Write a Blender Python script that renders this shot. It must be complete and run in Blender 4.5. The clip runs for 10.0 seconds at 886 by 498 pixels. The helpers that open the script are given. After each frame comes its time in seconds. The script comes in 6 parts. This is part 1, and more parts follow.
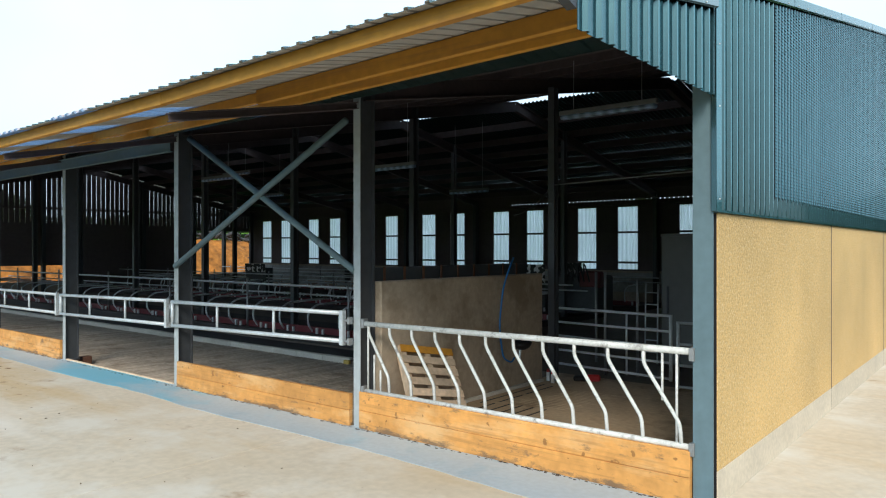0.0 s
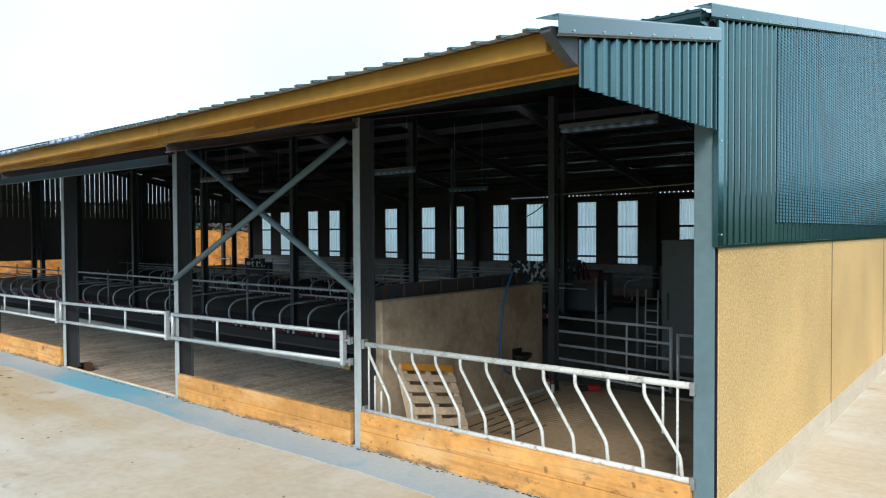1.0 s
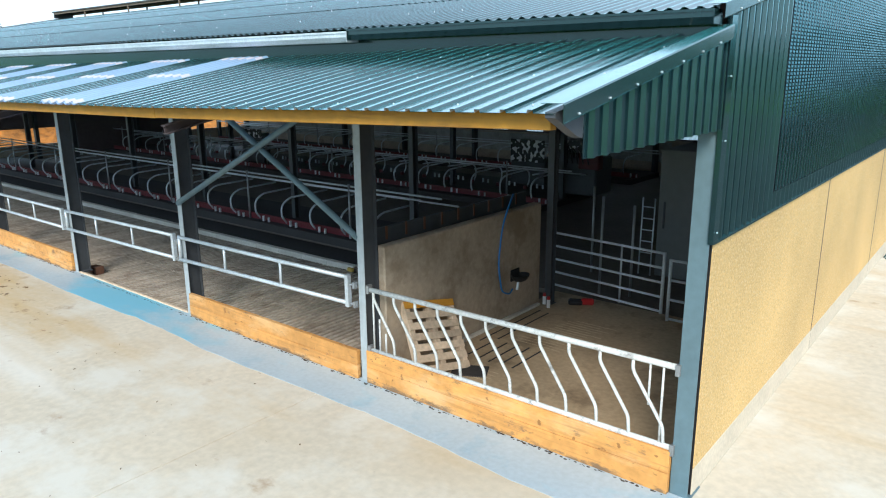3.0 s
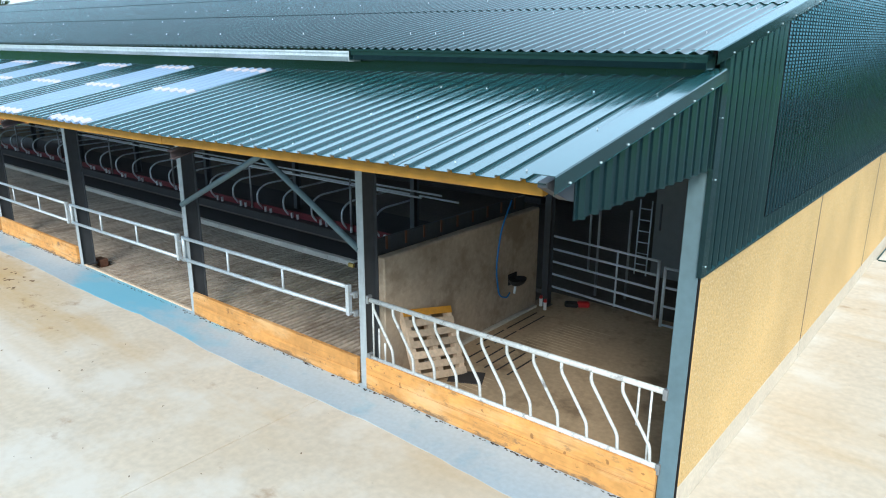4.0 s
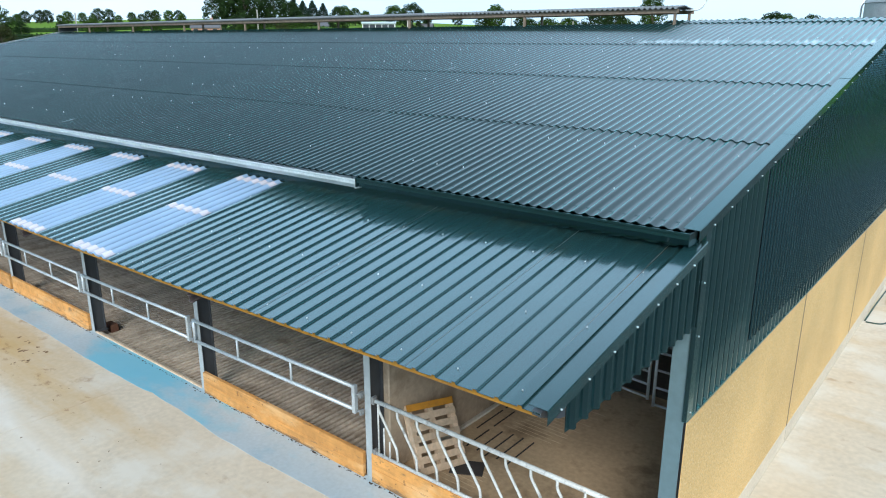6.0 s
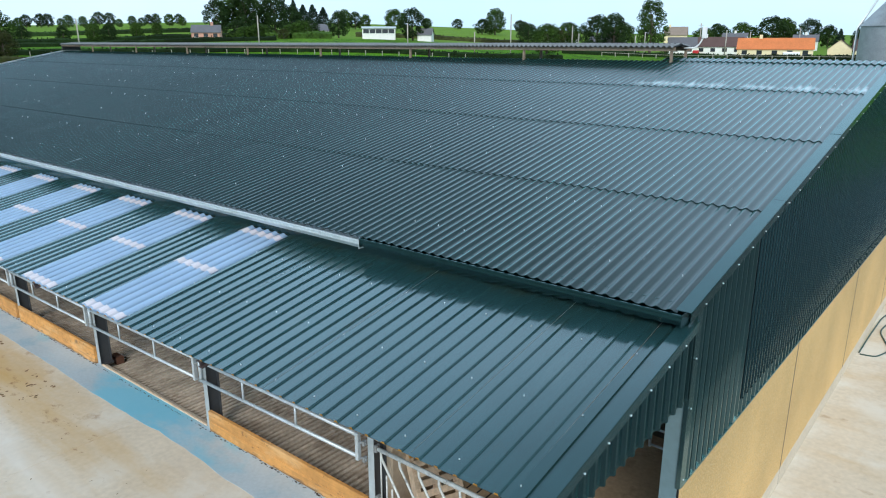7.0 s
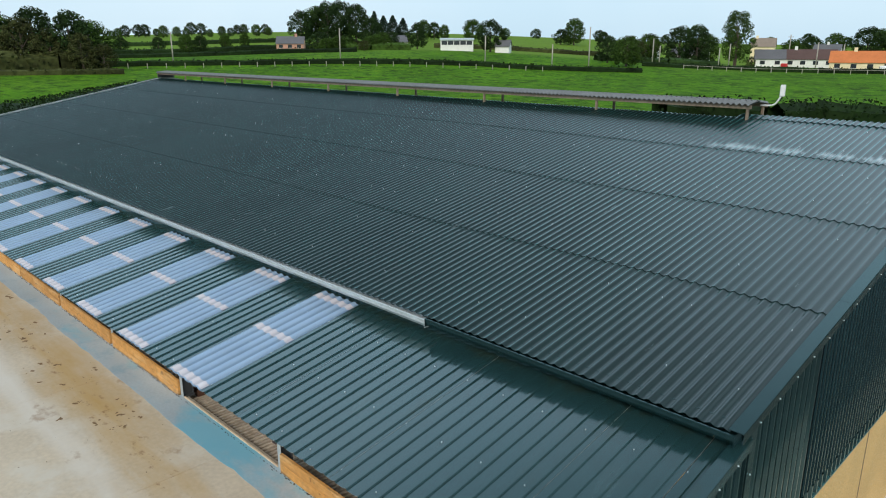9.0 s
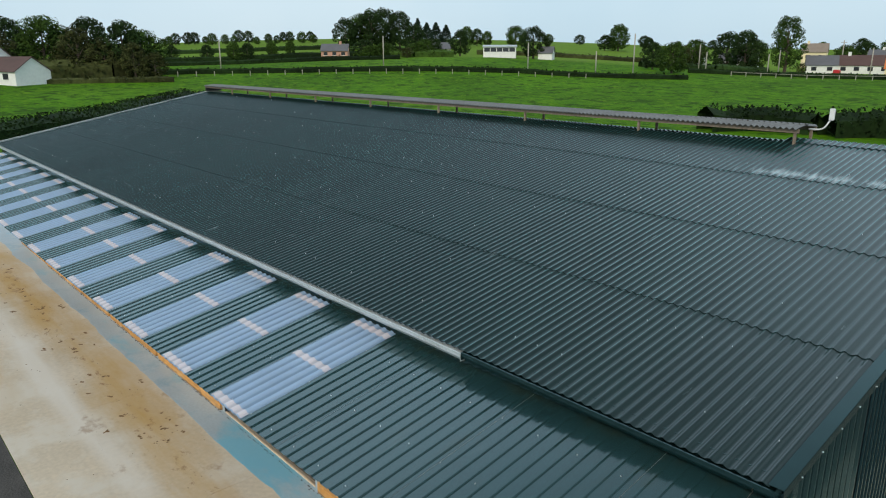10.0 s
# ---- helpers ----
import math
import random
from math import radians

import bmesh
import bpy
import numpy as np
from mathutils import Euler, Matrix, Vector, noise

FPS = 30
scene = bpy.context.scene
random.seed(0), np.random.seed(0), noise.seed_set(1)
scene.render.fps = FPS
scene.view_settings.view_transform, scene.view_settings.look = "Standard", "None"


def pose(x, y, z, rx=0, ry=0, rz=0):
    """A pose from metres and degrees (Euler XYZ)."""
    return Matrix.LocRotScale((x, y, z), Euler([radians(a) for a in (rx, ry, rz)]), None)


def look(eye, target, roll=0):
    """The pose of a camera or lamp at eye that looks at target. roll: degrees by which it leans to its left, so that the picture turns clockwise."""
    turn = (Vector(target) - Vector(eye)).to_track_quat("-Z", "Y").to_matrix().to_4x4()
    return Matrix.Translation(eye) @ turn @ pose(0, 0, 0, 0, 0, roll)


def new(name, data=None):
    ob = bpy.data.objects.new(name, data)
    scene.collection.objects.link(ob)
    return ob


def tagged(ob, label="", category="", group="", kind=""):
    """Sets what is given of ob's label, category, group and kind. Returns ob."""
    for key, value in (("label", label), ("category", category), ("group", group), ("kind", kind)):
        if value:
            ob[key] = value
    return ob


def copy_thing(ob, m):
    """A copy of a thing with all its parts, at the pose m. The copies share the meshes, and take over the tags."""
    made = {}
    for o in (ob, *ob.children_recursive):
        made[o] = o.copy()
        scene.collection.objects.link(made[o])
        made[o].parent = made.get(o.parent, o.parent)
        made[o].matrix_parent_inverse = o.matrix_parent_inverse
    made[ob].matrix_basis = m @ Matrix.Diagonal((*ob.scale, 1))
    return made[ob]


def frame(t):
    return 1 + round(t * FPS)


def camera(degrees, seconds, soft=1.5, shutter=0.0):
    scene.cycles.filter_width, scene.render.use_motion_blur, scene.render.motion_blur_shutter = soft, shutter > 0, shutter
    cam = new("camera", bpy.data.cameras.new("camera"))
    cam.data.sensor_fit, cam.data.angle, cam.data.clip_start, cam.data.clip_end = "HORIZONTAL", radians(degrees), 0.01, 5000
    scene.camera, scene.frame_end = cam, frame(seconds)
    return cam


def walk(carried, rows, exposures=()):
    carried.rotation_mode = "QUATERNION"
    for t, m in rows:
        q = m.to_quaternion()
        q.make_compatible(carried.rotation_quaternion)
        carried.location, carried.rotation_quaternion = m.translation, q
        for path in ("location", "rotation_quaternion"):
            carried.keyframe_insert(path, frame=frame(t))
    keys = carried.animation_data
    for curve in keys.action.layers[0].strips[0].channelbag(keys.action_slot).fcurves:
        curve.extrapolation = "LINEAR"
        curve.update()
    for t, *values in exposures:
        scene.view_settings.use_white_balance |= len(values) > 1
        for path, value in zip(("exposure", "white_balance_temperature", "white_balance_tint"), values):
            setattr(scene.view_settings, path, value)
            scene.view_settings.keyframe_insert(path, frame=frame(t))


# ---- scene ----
cam = camera(64.27, 10.0, soft=1.1)
# seconds, x, y, z, heading from +y towards -x, pitch, lean to the right (metres, degrees)
ROWS = [
    (0, 2.482, -6.950, 2.520, 39.36, -0.02, 0.05),
    (0.5, 2.462, -6.967, 2.704, 39.27, -0.72, 0.15),
    (1, 2.455, -6.930, 3.037, 39.32, -1.37, 0.29),
    (1.5, 2.444, -6.909, 3.436, 39.33, -2.04, 0.41),
    (2, 2.436, -6.917, 3.860, 39.24, -3.13, 0.44),
    (2.5, 2.435, -6.924, 4.223, 39.38, -8.60, 0.37),
    (2.7, 2.416, -6.925, 4.394, 39.31, -11.45, 0.54),
    (3.8, 2.472, -6.953, 5.053, 39.33, -16.60, -0.19),
    (4, 2.495, -6.968, 5.218, 39.34, -16.58, -0.19),
    (4.5, 2.515, -6.982, 5.656, 39.31, -16.74, -0.07),
    (5, 2.504, -7.013, 6.074, 39.28, -16.67, -0.01),
    (5.5, 2.490, -7.018, 6.479, 39.27, -16.62, 0.03),
    (7, 2.505, -7.076, 7.770, 39.23, -16.39, 0.03),
    (7.5, 2.546, -7.106, 8.123, 39.50, -16.29, 0.08),
    (8, 2.602, -7.109, 8.451, 40.33, -16.13, -0.03),
    (8.5, 2.632, -7.130, 8.746, 42.19, -16.07, -0.10),
    (9, 2.646, -7.075, 8.940, 45.27, -15.79, -0.10),
    (9.5, 2.650, -7.008, 9.150, 47.35, -15.56, 0.03),
    (10, 2.626, -6.992, 9.366, 48.67, -15.36, 0.09),
]


def aim(x, y, z, heading, pitch, lean):
    h, p = radians(heading), radians(pitch)
    way = Vector((-math.sin(h) * math.cos(p), math.cos(h) * math.cos(p), math.sin(p)))
    return look((x, y, z), Vector((x, y, z)) + way * 10, -lean)


EXPOSURES = [(0.0, 0.54, 6080, 10), (1.5, 0.69, 6000, 10), (2.5, 0.87, 5830, 9), (4.5, 0.85, 5620, 8), (5.5, 0.74, 5620, 8), (7.5, 0.29, 5800, 9), (9.0, 0.07, 6250, 10), (10.0, -0.08, 6400, 10)]
walk(cam, [(row[0], aim(*row[1:])) for row in ROWS], EXPOSURES)

# ---- light ----
world = bpy.data.worlds.new("overcast_sky")
scene.world = world
world.use_nodes = True
wn = world.node_tree
wn.nodes.clear()
sky = wn.nodes.new("ShaderNodeTexSky")
sky.sky_type, sky.sun_disc = "NISHITA", False
sky.sun_elevation, sky.sun_rotation = radians(36), radians(146)
sky.air_density, sky.dust_density, sky.ozone_density = 1.0, 2.0, 1.0
SKY_STRENGTH = 0.10
cloud = wn.nodes.new("ShaderNodeTexNoise")
cloud.inputs["Scale"].default_value, cloud.inputs["Detail"].default_value = 1.6, 5.0
cloud_ramp = wn.nodes.new("ShaderNodeValToRGB")
cloud_ramp.color_ramp.elements[0].position, cloud_ramp.color_ramp.elements[0].color = 0.35, (6.5, 8.7, 10.1, 1)
cloud_ramp.color_ramp.elements[1].position, cloud_ramp.color_ramp.elements[1].color = 0.62, (8.0, 9.8, 10.8, 1)
veil = wn.nodes.new("ShaderNodeMix")
veil.data_type = "RGBA"
up = wn.nodes.new("ShaderNodeTexCoord")
up_z = wn.nodes.new("ShaderNodeSeparateXYZ")
wn.links.new(up.outputs["Generated"], up_z.inputs[0])
veil.inputs["Factor"].default_value = 0.85
# bright hazy cloud low down, thinner overhead
cover = wn.nodes.new("ShaderNodeValToRGB")
stops = ((0.0, 0.93), (0.64, 1.16), (0.80, 0.44), (1.0, 0.25))
cover.color_ramp.interpolation = "EASE"
for k, (at, v) in enumerate(stops):
    e = cover.color_ramp.elements[k] if k < 2 else cover.color_ramp.elements.new(at)
    e.position, e.color = at, (v, v * (1.0 + 0.04 * at), v * (1.0 + 0.08 * at), 1)
wn.links.new(up_z.outputs["Z"], cover.inputs["Fac"])
shade = wn.nodes.new("ShaderNodeMix")
shade.data_type, shade.blend_type = "RGBA", "MULTIPLY"
shade.inputs["Factor"].default_value = 1.0
back = wn.nodes.new("ShaderNodeBackground")
back.inputs["Strength"].default_value = SKY_STRENGTH
wout = wn.nodes.new("ShaderNodeOutputWorld")
wn.links.new(cloud.outputs["Fac"], cloud_ramp.inputs["Fac"])
wn.links.new(sky.outputs["Color"], veil.inputs[6])
wn.links.new(cloud_ramp.outputs["Color"], shade.inputs[6])
wn.links.new(cover.outputs["Color"], shade.inputs[7])
wn.links.new(shade.outputs[2], veil.inputs[7])
wn.links.new(veil.outputs[2], back.inputs["Color"])
wn.links.new(back.outputs["Background"], wout.inputs["Surface"])

sun_data = bpy.data.lights.new("sun", "SUN")
sun_data.energy, sun_data.angle, sun_data.color = 2.05, radians(20), (1.0, 0.88, 0.72)
sun = new("sun", sun_data)
sun.matrix_world = look((35, -52, 46), (0, 0, 0))


# ---- materials ----
def mat(name, color, rough=0.7, metal=0.0, vary=0.12, fine=18.0, coarse=0.9, bump=0.25, bump_size=0.01, dirt=None, dirt_at=0.58, dirt_amount=0.6, random=0.0, coat=0.0, coat_rough=0.12, coat_ior=1.5, tint=None):
    """Base colour with a fine grain, a coarse blotch, an optional dirt colour, relief, and a shade per object."""
    m = bpy.data.materials.new(name)
    m.use_nodes = True
    nt = m.node_tree
    n, l = nt.nodes, nt.links
    b = n["Principled BSDF"]
    b.inputs["Roughness"].default_value, b.inputs["Metallic"].default_value = rough, metal
    geo = n.new("ShaderNodeNewGeometry")
    f, c = n.new("ShaderNodeTexNoise"), n.new("ShaderNodeTexNoise")
    f.inputs["Scale"].default_value, f.inputs["Detail"].default_value = fine, 6.0
    c.inputs["Scale"].default_value, c.inputs["Detail"].default_value = coarse, 5.0
    l.new(geo.outputs["Position"], f.inputs["Vector"])
    l.new(geo.outputs["Position"], c.inputs["Vector"])
    add = n.new("ShaderNodeMath")
    add.operation = "ADD"
    l.new(f.outputs["Fac"], add.inputs[0])
    l.new(c.outputs["Fac"], add.inputs[1])
    ramp = n.new("ShaderNodeMapRange")
    ramp.inputs["From Min"].default_value, ramp.inputs["From Max"].default_value = 0.6, 1.4
    ramp.inputs["To Min"].default_value, ramp.inputs["To Max"].default_value = 1 - vary * 1.6, 1 + vary * 1.6
    l.new(add.outputs[0], ramp.inputs["Value"])
    value = ramp.outputs["Result"]
    if random:
        info = n.new("ShaderNodeObjectInfo")
        r = n.new("ShaderNodeMapRange")
        r.inputs["To Min"].default_value, r.inputs["To Max"].default_value = 1 - random, 1 + random
        l.new(info.outputs["Random"], r.inputs["Value"])
        mul = n.new("ShaderNodeMath")
        mul.operation = "MULTIPLY"
        l.new(value, mul.inputs[0])
        l.new(r.outputs["Result"], mul.inputs[1])
        value = mul.outputs[0]
    hsv = n.new("ShaderNodeHueSaturation")
    hsv.inputs["Color"].default_value = (*color, 1)
    l.new(value, hsv.inputs["Value"])
    out = hsv.outputs["Color"]
    if dirt:
        d = n.new("ShaderNodeTexNoise")
        d.inputs["Scale"].default_value, d.inputs["Detail"].default_value, d.inputs["Roughness"].default_value = coarse * 1.7, 8.0, 0.65
        l.new(geo.outputs["Position"], d.inputs["Vector"])
        dr = n.new("ShaderNodeMapRange")
        dr.inputs["From Min"].default_value, dr.inputs["From Max"].default_value = dirt_at, dirt_at + 0.12
        dr.inputs["To Max"].default_value = dirt_amount
        l.new(d.outputs["Fac"], dr.inputs["Value"])
        mix = n.new("ShaderNodeMix")
        mix.data_type = "RGBA"
        mix.inputs[7].default_value = (*dirt, 1)
        l.new(dr.outputs["Result"], mix.inputs["Factor"])
        l.new(out, mix.inputs[6])
        out = mix.outputs[2]
    l.new(out, b.inputs["Base Color"])
    b.inputs["Coat Weight"].default_value, b.inputs["Coat Roughness"].default_value = min(coat, 1.0), coat_rough
    b.inputs["Coat IOR"].default_value = coat_ior
    if coat:
        b.inputs["Specular IOR Level"].default_value = 0.15
    if tint:
        b.inputs["Specular Tint"].default_value = (*tint, 1)
    if bump:
        bp = n.new("ShaderNodeBump")
        bp.inputs["Strength"].default_value, bp.inputs["Distance"].default_value = bump, bump_size
        l.new(f.outputs["Fac"], bp.inputs["Height"])
        l.new(bp.outputs["Normal"], b.inputs["Normal"])
    return m


def overlay(m, color, field, low, high, amount=1.0):
    """Lays a colour over a material where field(nodes, links) rises from low to high."""
    n, l = m.node_tree.nodes, m.node_tree.links
    b = n["Principled BSDF"]
    src = b.inputs["Base Color"].links[0].from_socket
    r = n.new("ShaderNodeMapRange")
    r.inputs["From Min"].default_value, r.inputs["From Max"].default_value, r.inputs["To Max"].default_value = low, high, amount
    l.new(field(n, l), r.inputs["Value"])
    mix = n.new("ShaderNodeMix")
    mix.data_type = "RGBA"
    mix.inputs[7].default_value = (*color, 1)
    l.new(r.outputs["Result"], mix.inputs["Factor"])
    l.new(src, mix.inputs[6])
    l.new(mix.outputs[2], b.inputs["Base Color"])
    return m


def stretched(scale, stretch, detail=5.0, rough=0.6):
    """A noise field over the world, drawn out along an axis by the factors of stretch."""
    def field(n, l):
        geo, mp, t = n.new("ShaderNodeNewGeometry"), n.new("ShaderNodeMapping"), n.new("ShaderNodeTexNoise")
        mp.inputs["Scale"].default_value = stretch
        t.inputs["Scale"].default_value, t.inputs["Detail"].default_value, t.inputs["Roughness"].default_value = scale, detail, rough
        l.new(geo.outputs["Position"], mp.inputs["Vector"])
        l.new(mp.outputs["Vector"], t.inputs["Vector"])
        return t.outputs["Fac"]
    return field


def within_band(inner, axis, centre, half, gain, other=None):
    """The field inner, raised by gain near centre on an axis; other: (axis, from, to) bounds it along a second one."""
    def field(n, l):
        src = inner(n, l)
        geo, sep = n.new("ShaderNodeNewGeometry"), n.new("ShaderNodeSeparateXYZ")
        l.new(geo.outputs["Position"], sep.inputs[0])

        def math_node(op, a, b):
            node = n.new("ShaderNodeMath")
            node.operation = op
            for k, v in enumerate((a, b)):
                if isinstance(v, (int, float)):
                    node.inputs[k].default_value = v
                else:
                    l.new(v, node.inputs[k])
            return node.outputs[0]

        off = math_node("ABSOLUTE", math_node("SUBTRACT", sep.outputs[axis], centre), 0)
        mask = math_node("MAXIMUM", math_node("SUBTRACT", 1, math_node("DIVIDE", off, half)), 0)
        if other:
            r = n.new("ShaderNodeMapRange")
            r.inputs["From Min"].default_value, r.inputs["From Max"].default_value = other[1], other[2]
            l.new(sep.outputs[other[0]], r.inputs["Value"])
            mask = math_node("MULTIPLY", mask, r.outputs["Result"])
        return math_node("ADD", src, math_node("MULTIPLY", mask, gain))
    return field


CONCRETE_YARD = mat("yard_concrete", (0.605, 0.52, 0.40), 0.85, vary=0.10, fine=9, coarse=0.35, bump=0.2, dirt=(0.67, 0.62, 0.53), dirt_at=0.49, dirt_amount=0.85)
overlay(CONCRETE_YARD, (0.50, 0.36, 0.19), stretched(0.42, (0.3, 1.0, 1.0), 4, 0.55), 0.50, 0.78, 0.7)
overlay(CONCRETE_YARD, (0.52, 0.33, 0.11), within_band(stretched(0.55, (0.22, 1.0, 1.0), 5, 0.6), "Y", -1.75, 1.3, 0.30, ("X", -5.0, -13.0)), 0.54, 0.84, 0.9)
overlay(CONCRETE_YARD, (0.22, 0.10, 0.035), within_band(stretched(3.4, (0.6, 1.0, 1.0), 7, 0.7), "Y", -1.9, 0.9, 0.16, ("X", -5.0, -12.0)), 0.70, 0.80, 0.7)
overlay(CONCRETE_YARD, (0.24, 0.15, 0.08), stretched(2.3, (0.7, 1.0, 1.0), 8, 0.7), 0.70, 0.78, 0.55)
overlay(CONCRETE_YARD, (0.74, 0.70, 0.63), within_band(stretched(0.5, (0.12, 1.0, 1.0), 4, 0.55), "Y", -3.1, 0.8, 0.30, ("X", -4.0, -9.0)), 0.58, 0.82, 0.8)
overlay(CONCRETE_YARD, (0.30, 0.17, 0.08), stretched(0.9, (0.8, 1.0, 1.0), 6, 0.62), 0.63, 0.70, 0.55)
overlay(CONCRETE_YARD, (0.13, 0.07, 0.03), stretched(6.5, (0.35, 1.0, 1.0), 4, 0.6), 0.715, 0.75, 0.75)
CONCRETE_STRIP = mat("blue_grey_screed", (0.42, 0.49, 0.53), 0.55, vary=0.08, fine=14, coarse=0.6, bump=0.1, dirt=(0.19, 0.35, 0.46), dirt_at=0.53, dirt_amount=0.5)
overlay(CONCRETE_STRIP, (0.19, 0.47, 0.60), within_band(stretched(1.1, (0.5, 1.0, 1.0), 4, 0.6), "X", -11.4, 4.0, 0.40), 0.56, 0.80, 0.9)
CONCRETE = mat("concrete", (0.42, 0.355, 0.275), 0.8, vary=0.16, fine=12, coarse=1.1, bump=0.25, dirt=(0.20, 0.15, 0.10), dirt_at=0.55)
FLOOR_DARK = mat("dark_floor", (0.125, 0.10, 0.08), 0.7, vary=0.2, fine=8, coarse=0.6, bump=0.2)
PEN_FLOOR = mat("brown_stained_concrete", (0.46, 0.34, 0.21), 0.6, vary=0.16, fine=12, coarse=0.7, bump=0.2, dirt=(0.19, 0.13, 0.075), dirt_at=0.53, dirt_amount=0.75)
CONCRETE_PALE = mat("pale_concrete", (0.62, 0.58, 0.50), 0.85, vary=0.1, fine=20, coarse=1.5, bump=0.2, random=0.08)
SLAT = mat("slat_concrete", (0.46, 0.39, 0.31), 0.85, vary=0.22, fine=10, coarse=0.8, bump=0.3, dirt=(0.19, 0.14, 0.10), dirt_at=0.53, dirt_amount=0.6, random=0.14)
FOOT = mat("buff_concrete_foot", (0.62, 0.53, 0.40), 0.85, vary=0.1, fine=20, coarse=1.5, bump=0.2, random=0.06)
AGGREGATE = mat("exposed_aggregate", (0.67, 0.435, 0.165), 0.9, vary=0.18, fine=34, coarse=0.5, bump=0.9, bump_size=0.02, random=0.03)
overlay(AGGREGATE, (0.42, 0.25, 0.09), stretched(32, (1.0, 1.0, 1.0), 3, 0.7), 0.54, 0.64, 0.5)
overlay(AGGREGATE, (0.82, 0.66, 0.40), stretched(38, (1.0, 1.0, 1.0), 2, 0.6), 0.55, 0.65, 0.55)


def teal_sheen(m, weight, rough=0.35):
    """A teal sheen standing in for tinted sky reflection at low angles."""
    b = m.node_tree.nodes["Principled BSDF"]
    b.inputs["Sheen Weight"].default_value, b.inputs["Sheen Roughness"].default_value = weight, rough
    b.inputs["Sheen Tint"].default_value = (0.22, 0.75, 0.74, 1)


FIBRE_ROOF = mat("fibre_cement_roof", (0.006, 0.019, 0.018), 0.5, vary=0.12, fine=6, coarse=0.35, bump=0.06, random=0.10, coat=1.0, coat_rough=0.14, coat_ior=1.44)
teal_sheen(FIBRE_ROOF, 1.0, 0.20)
overlay(FIBRE_ROOF, (0.022, 0.038, 0.039), stretched(1.2, (1.0, 0.12, 1.0), 6, 0.7), 0.58, 0.75, 0.6)
overlay(FIBRE_ROOF, (0.45, 0.54, 0.57), within_band(stretched(5.0, (1.0, 0.10, 0.1), 6, 0.75), "Y", 8.75, 0.45, 0.30, ("X", -5.2, -4.2)), 0.66, 0.86, 0.75)
FIBRE_CAP = mat("grey_fibre_cement", (0.16, 0.165, 0.165), 0.7, vary=0.15, fine=8, coarse=0.9, bump=0.15)
STEEL_TINT = (0.6, 0.97, 0.97)
GREEN_STEEL = mat("green_coated_steel", (0.019, 0.052, 0.055), 0.25, 0.22, vary=0.10, fine=3, coarse=0.4, bump=0.03, random=0.05, coat=1.0, coat_rough=0.12, coat_ior=1.78, tint=(0.55, 1.0, 1.0))
teal_sheen(GREEN_STEEL, 0.8, 0.22)
overlay(GREEN_STEEL, (0.030, 0.040, 0.022), within_band(stretched(2.6, (1.0, 0.35, 1.0), 6, 0.7), "Y", -0.10, 0.26, 0.24), 0.58, 0.80, 0.65)
overlay(GREEN_STEEL, (0.10, 0.15, 0.15), stretched(1.6, (1.0, 0.10, 1.0), 7, 0.75), 0.62, 0.76, 0.45)
# Canopy steel copied, with the gable's own light and reflections put into its colour.
CLAD_STEEL = mat("green_steel_gable_copy", (0.046, 0.102, 0.112), 0.24, 0.85, vary=0.10, fine=3, coarse=0.5, bump=0.03, coat=0.55, coat_rough=0.07, coat_ior=1.65, tint=STEEL_TINT)
GREEN_FLASH = mat("green_flashing", (0.016, 0.044, 0.046), 0.25, 0.5, vary=0.08, fine=4, coarse=0.5, bump=0.03, coat=0.5, coat_rough=0.12, coat_ior=1.65, tint=STEEL_TINT)
GALV = mat("galvanised_steel", (0.62, 0.67, 0.69), 0.42, 0.35, vary=0.12, fine=30, coarse=4, bump=0.05)
GALV_DULL = mat("dull_galvanised_steel", (0.33, 0.34, 0.34), 0.5, 0.6, vary=0.15, fine=25, coarse=3, bump=0.06)
WHITE_RAIL = mat("white_worn_paint", (0.60, 0.61, 0.58), 0.5, vary=0.14, fine=25, coarse=4, bump=0.1, dirt=(0.15, 0.14, 0.13), dirt_at=0.565, dirt_amount=0.8)
STEEL = mat("blue_grey_painted_steel", (0.12, 0.185, 0.21), 0.45, vary=0.10, fine=9, coarse=0.9, bump=0.05, dirt=(0.22, 0.24, 0.24), dirt_at=0.62, dirt_amount=0.4)
# Post fronts pale, webs dark: sky light and shade put into two steels.
STEEL_FLANGE = mat("lit_flange_steel", (0.38, 0.42, 0.43), 0.5, vary=0.12, fine=9, coarse=1.2, bump=0.05, dirt=(0.2, 0.22, 0.22), dirt_at=0.58, dirt_amount=0.5)
STEEL_DARK = mat("dark_steel", (0.055, 0.060, 0.066), 0.5, vary=0.12, fine=9, coarse=0.9, bump=0.05)
# Interior darkness and its purplish haze are put into these two base colours.
RAFTER = mat("shaded_roof_frame", (0.075, 0.058, 0.060), 0.9, vary=0.15, fine=9, coarse=0.9, bump=0.05)
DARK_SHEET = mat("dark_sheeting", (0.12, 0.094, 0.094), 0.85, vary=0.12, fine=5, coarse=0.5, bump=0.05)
TIMBER = mat("orange_treated_timber", (0.58, 0.27, 0.025), 0.65, vary=0.12, fine=9, coarse=1.3, bump=0.2, random=0.10)
overlay(TIMBER, (0.34, 0.15, 0.04), stretched(9, (0.08, 1.0, 1.6)), 0.52, 0.70, 0.55)
overlay(TIMBER, (0.22, 0.10, 0.03), stretched(3.5, (1.0, 1.0, 1.0), 3), 0.70, 0.74, 0.7)
BOARD = mat("bleached_timber_boards", (0.60, 0.29, 0.075), 0.75, vary=0.16, fine=9, coarse=1.3, bump=0.35, random=0.12)
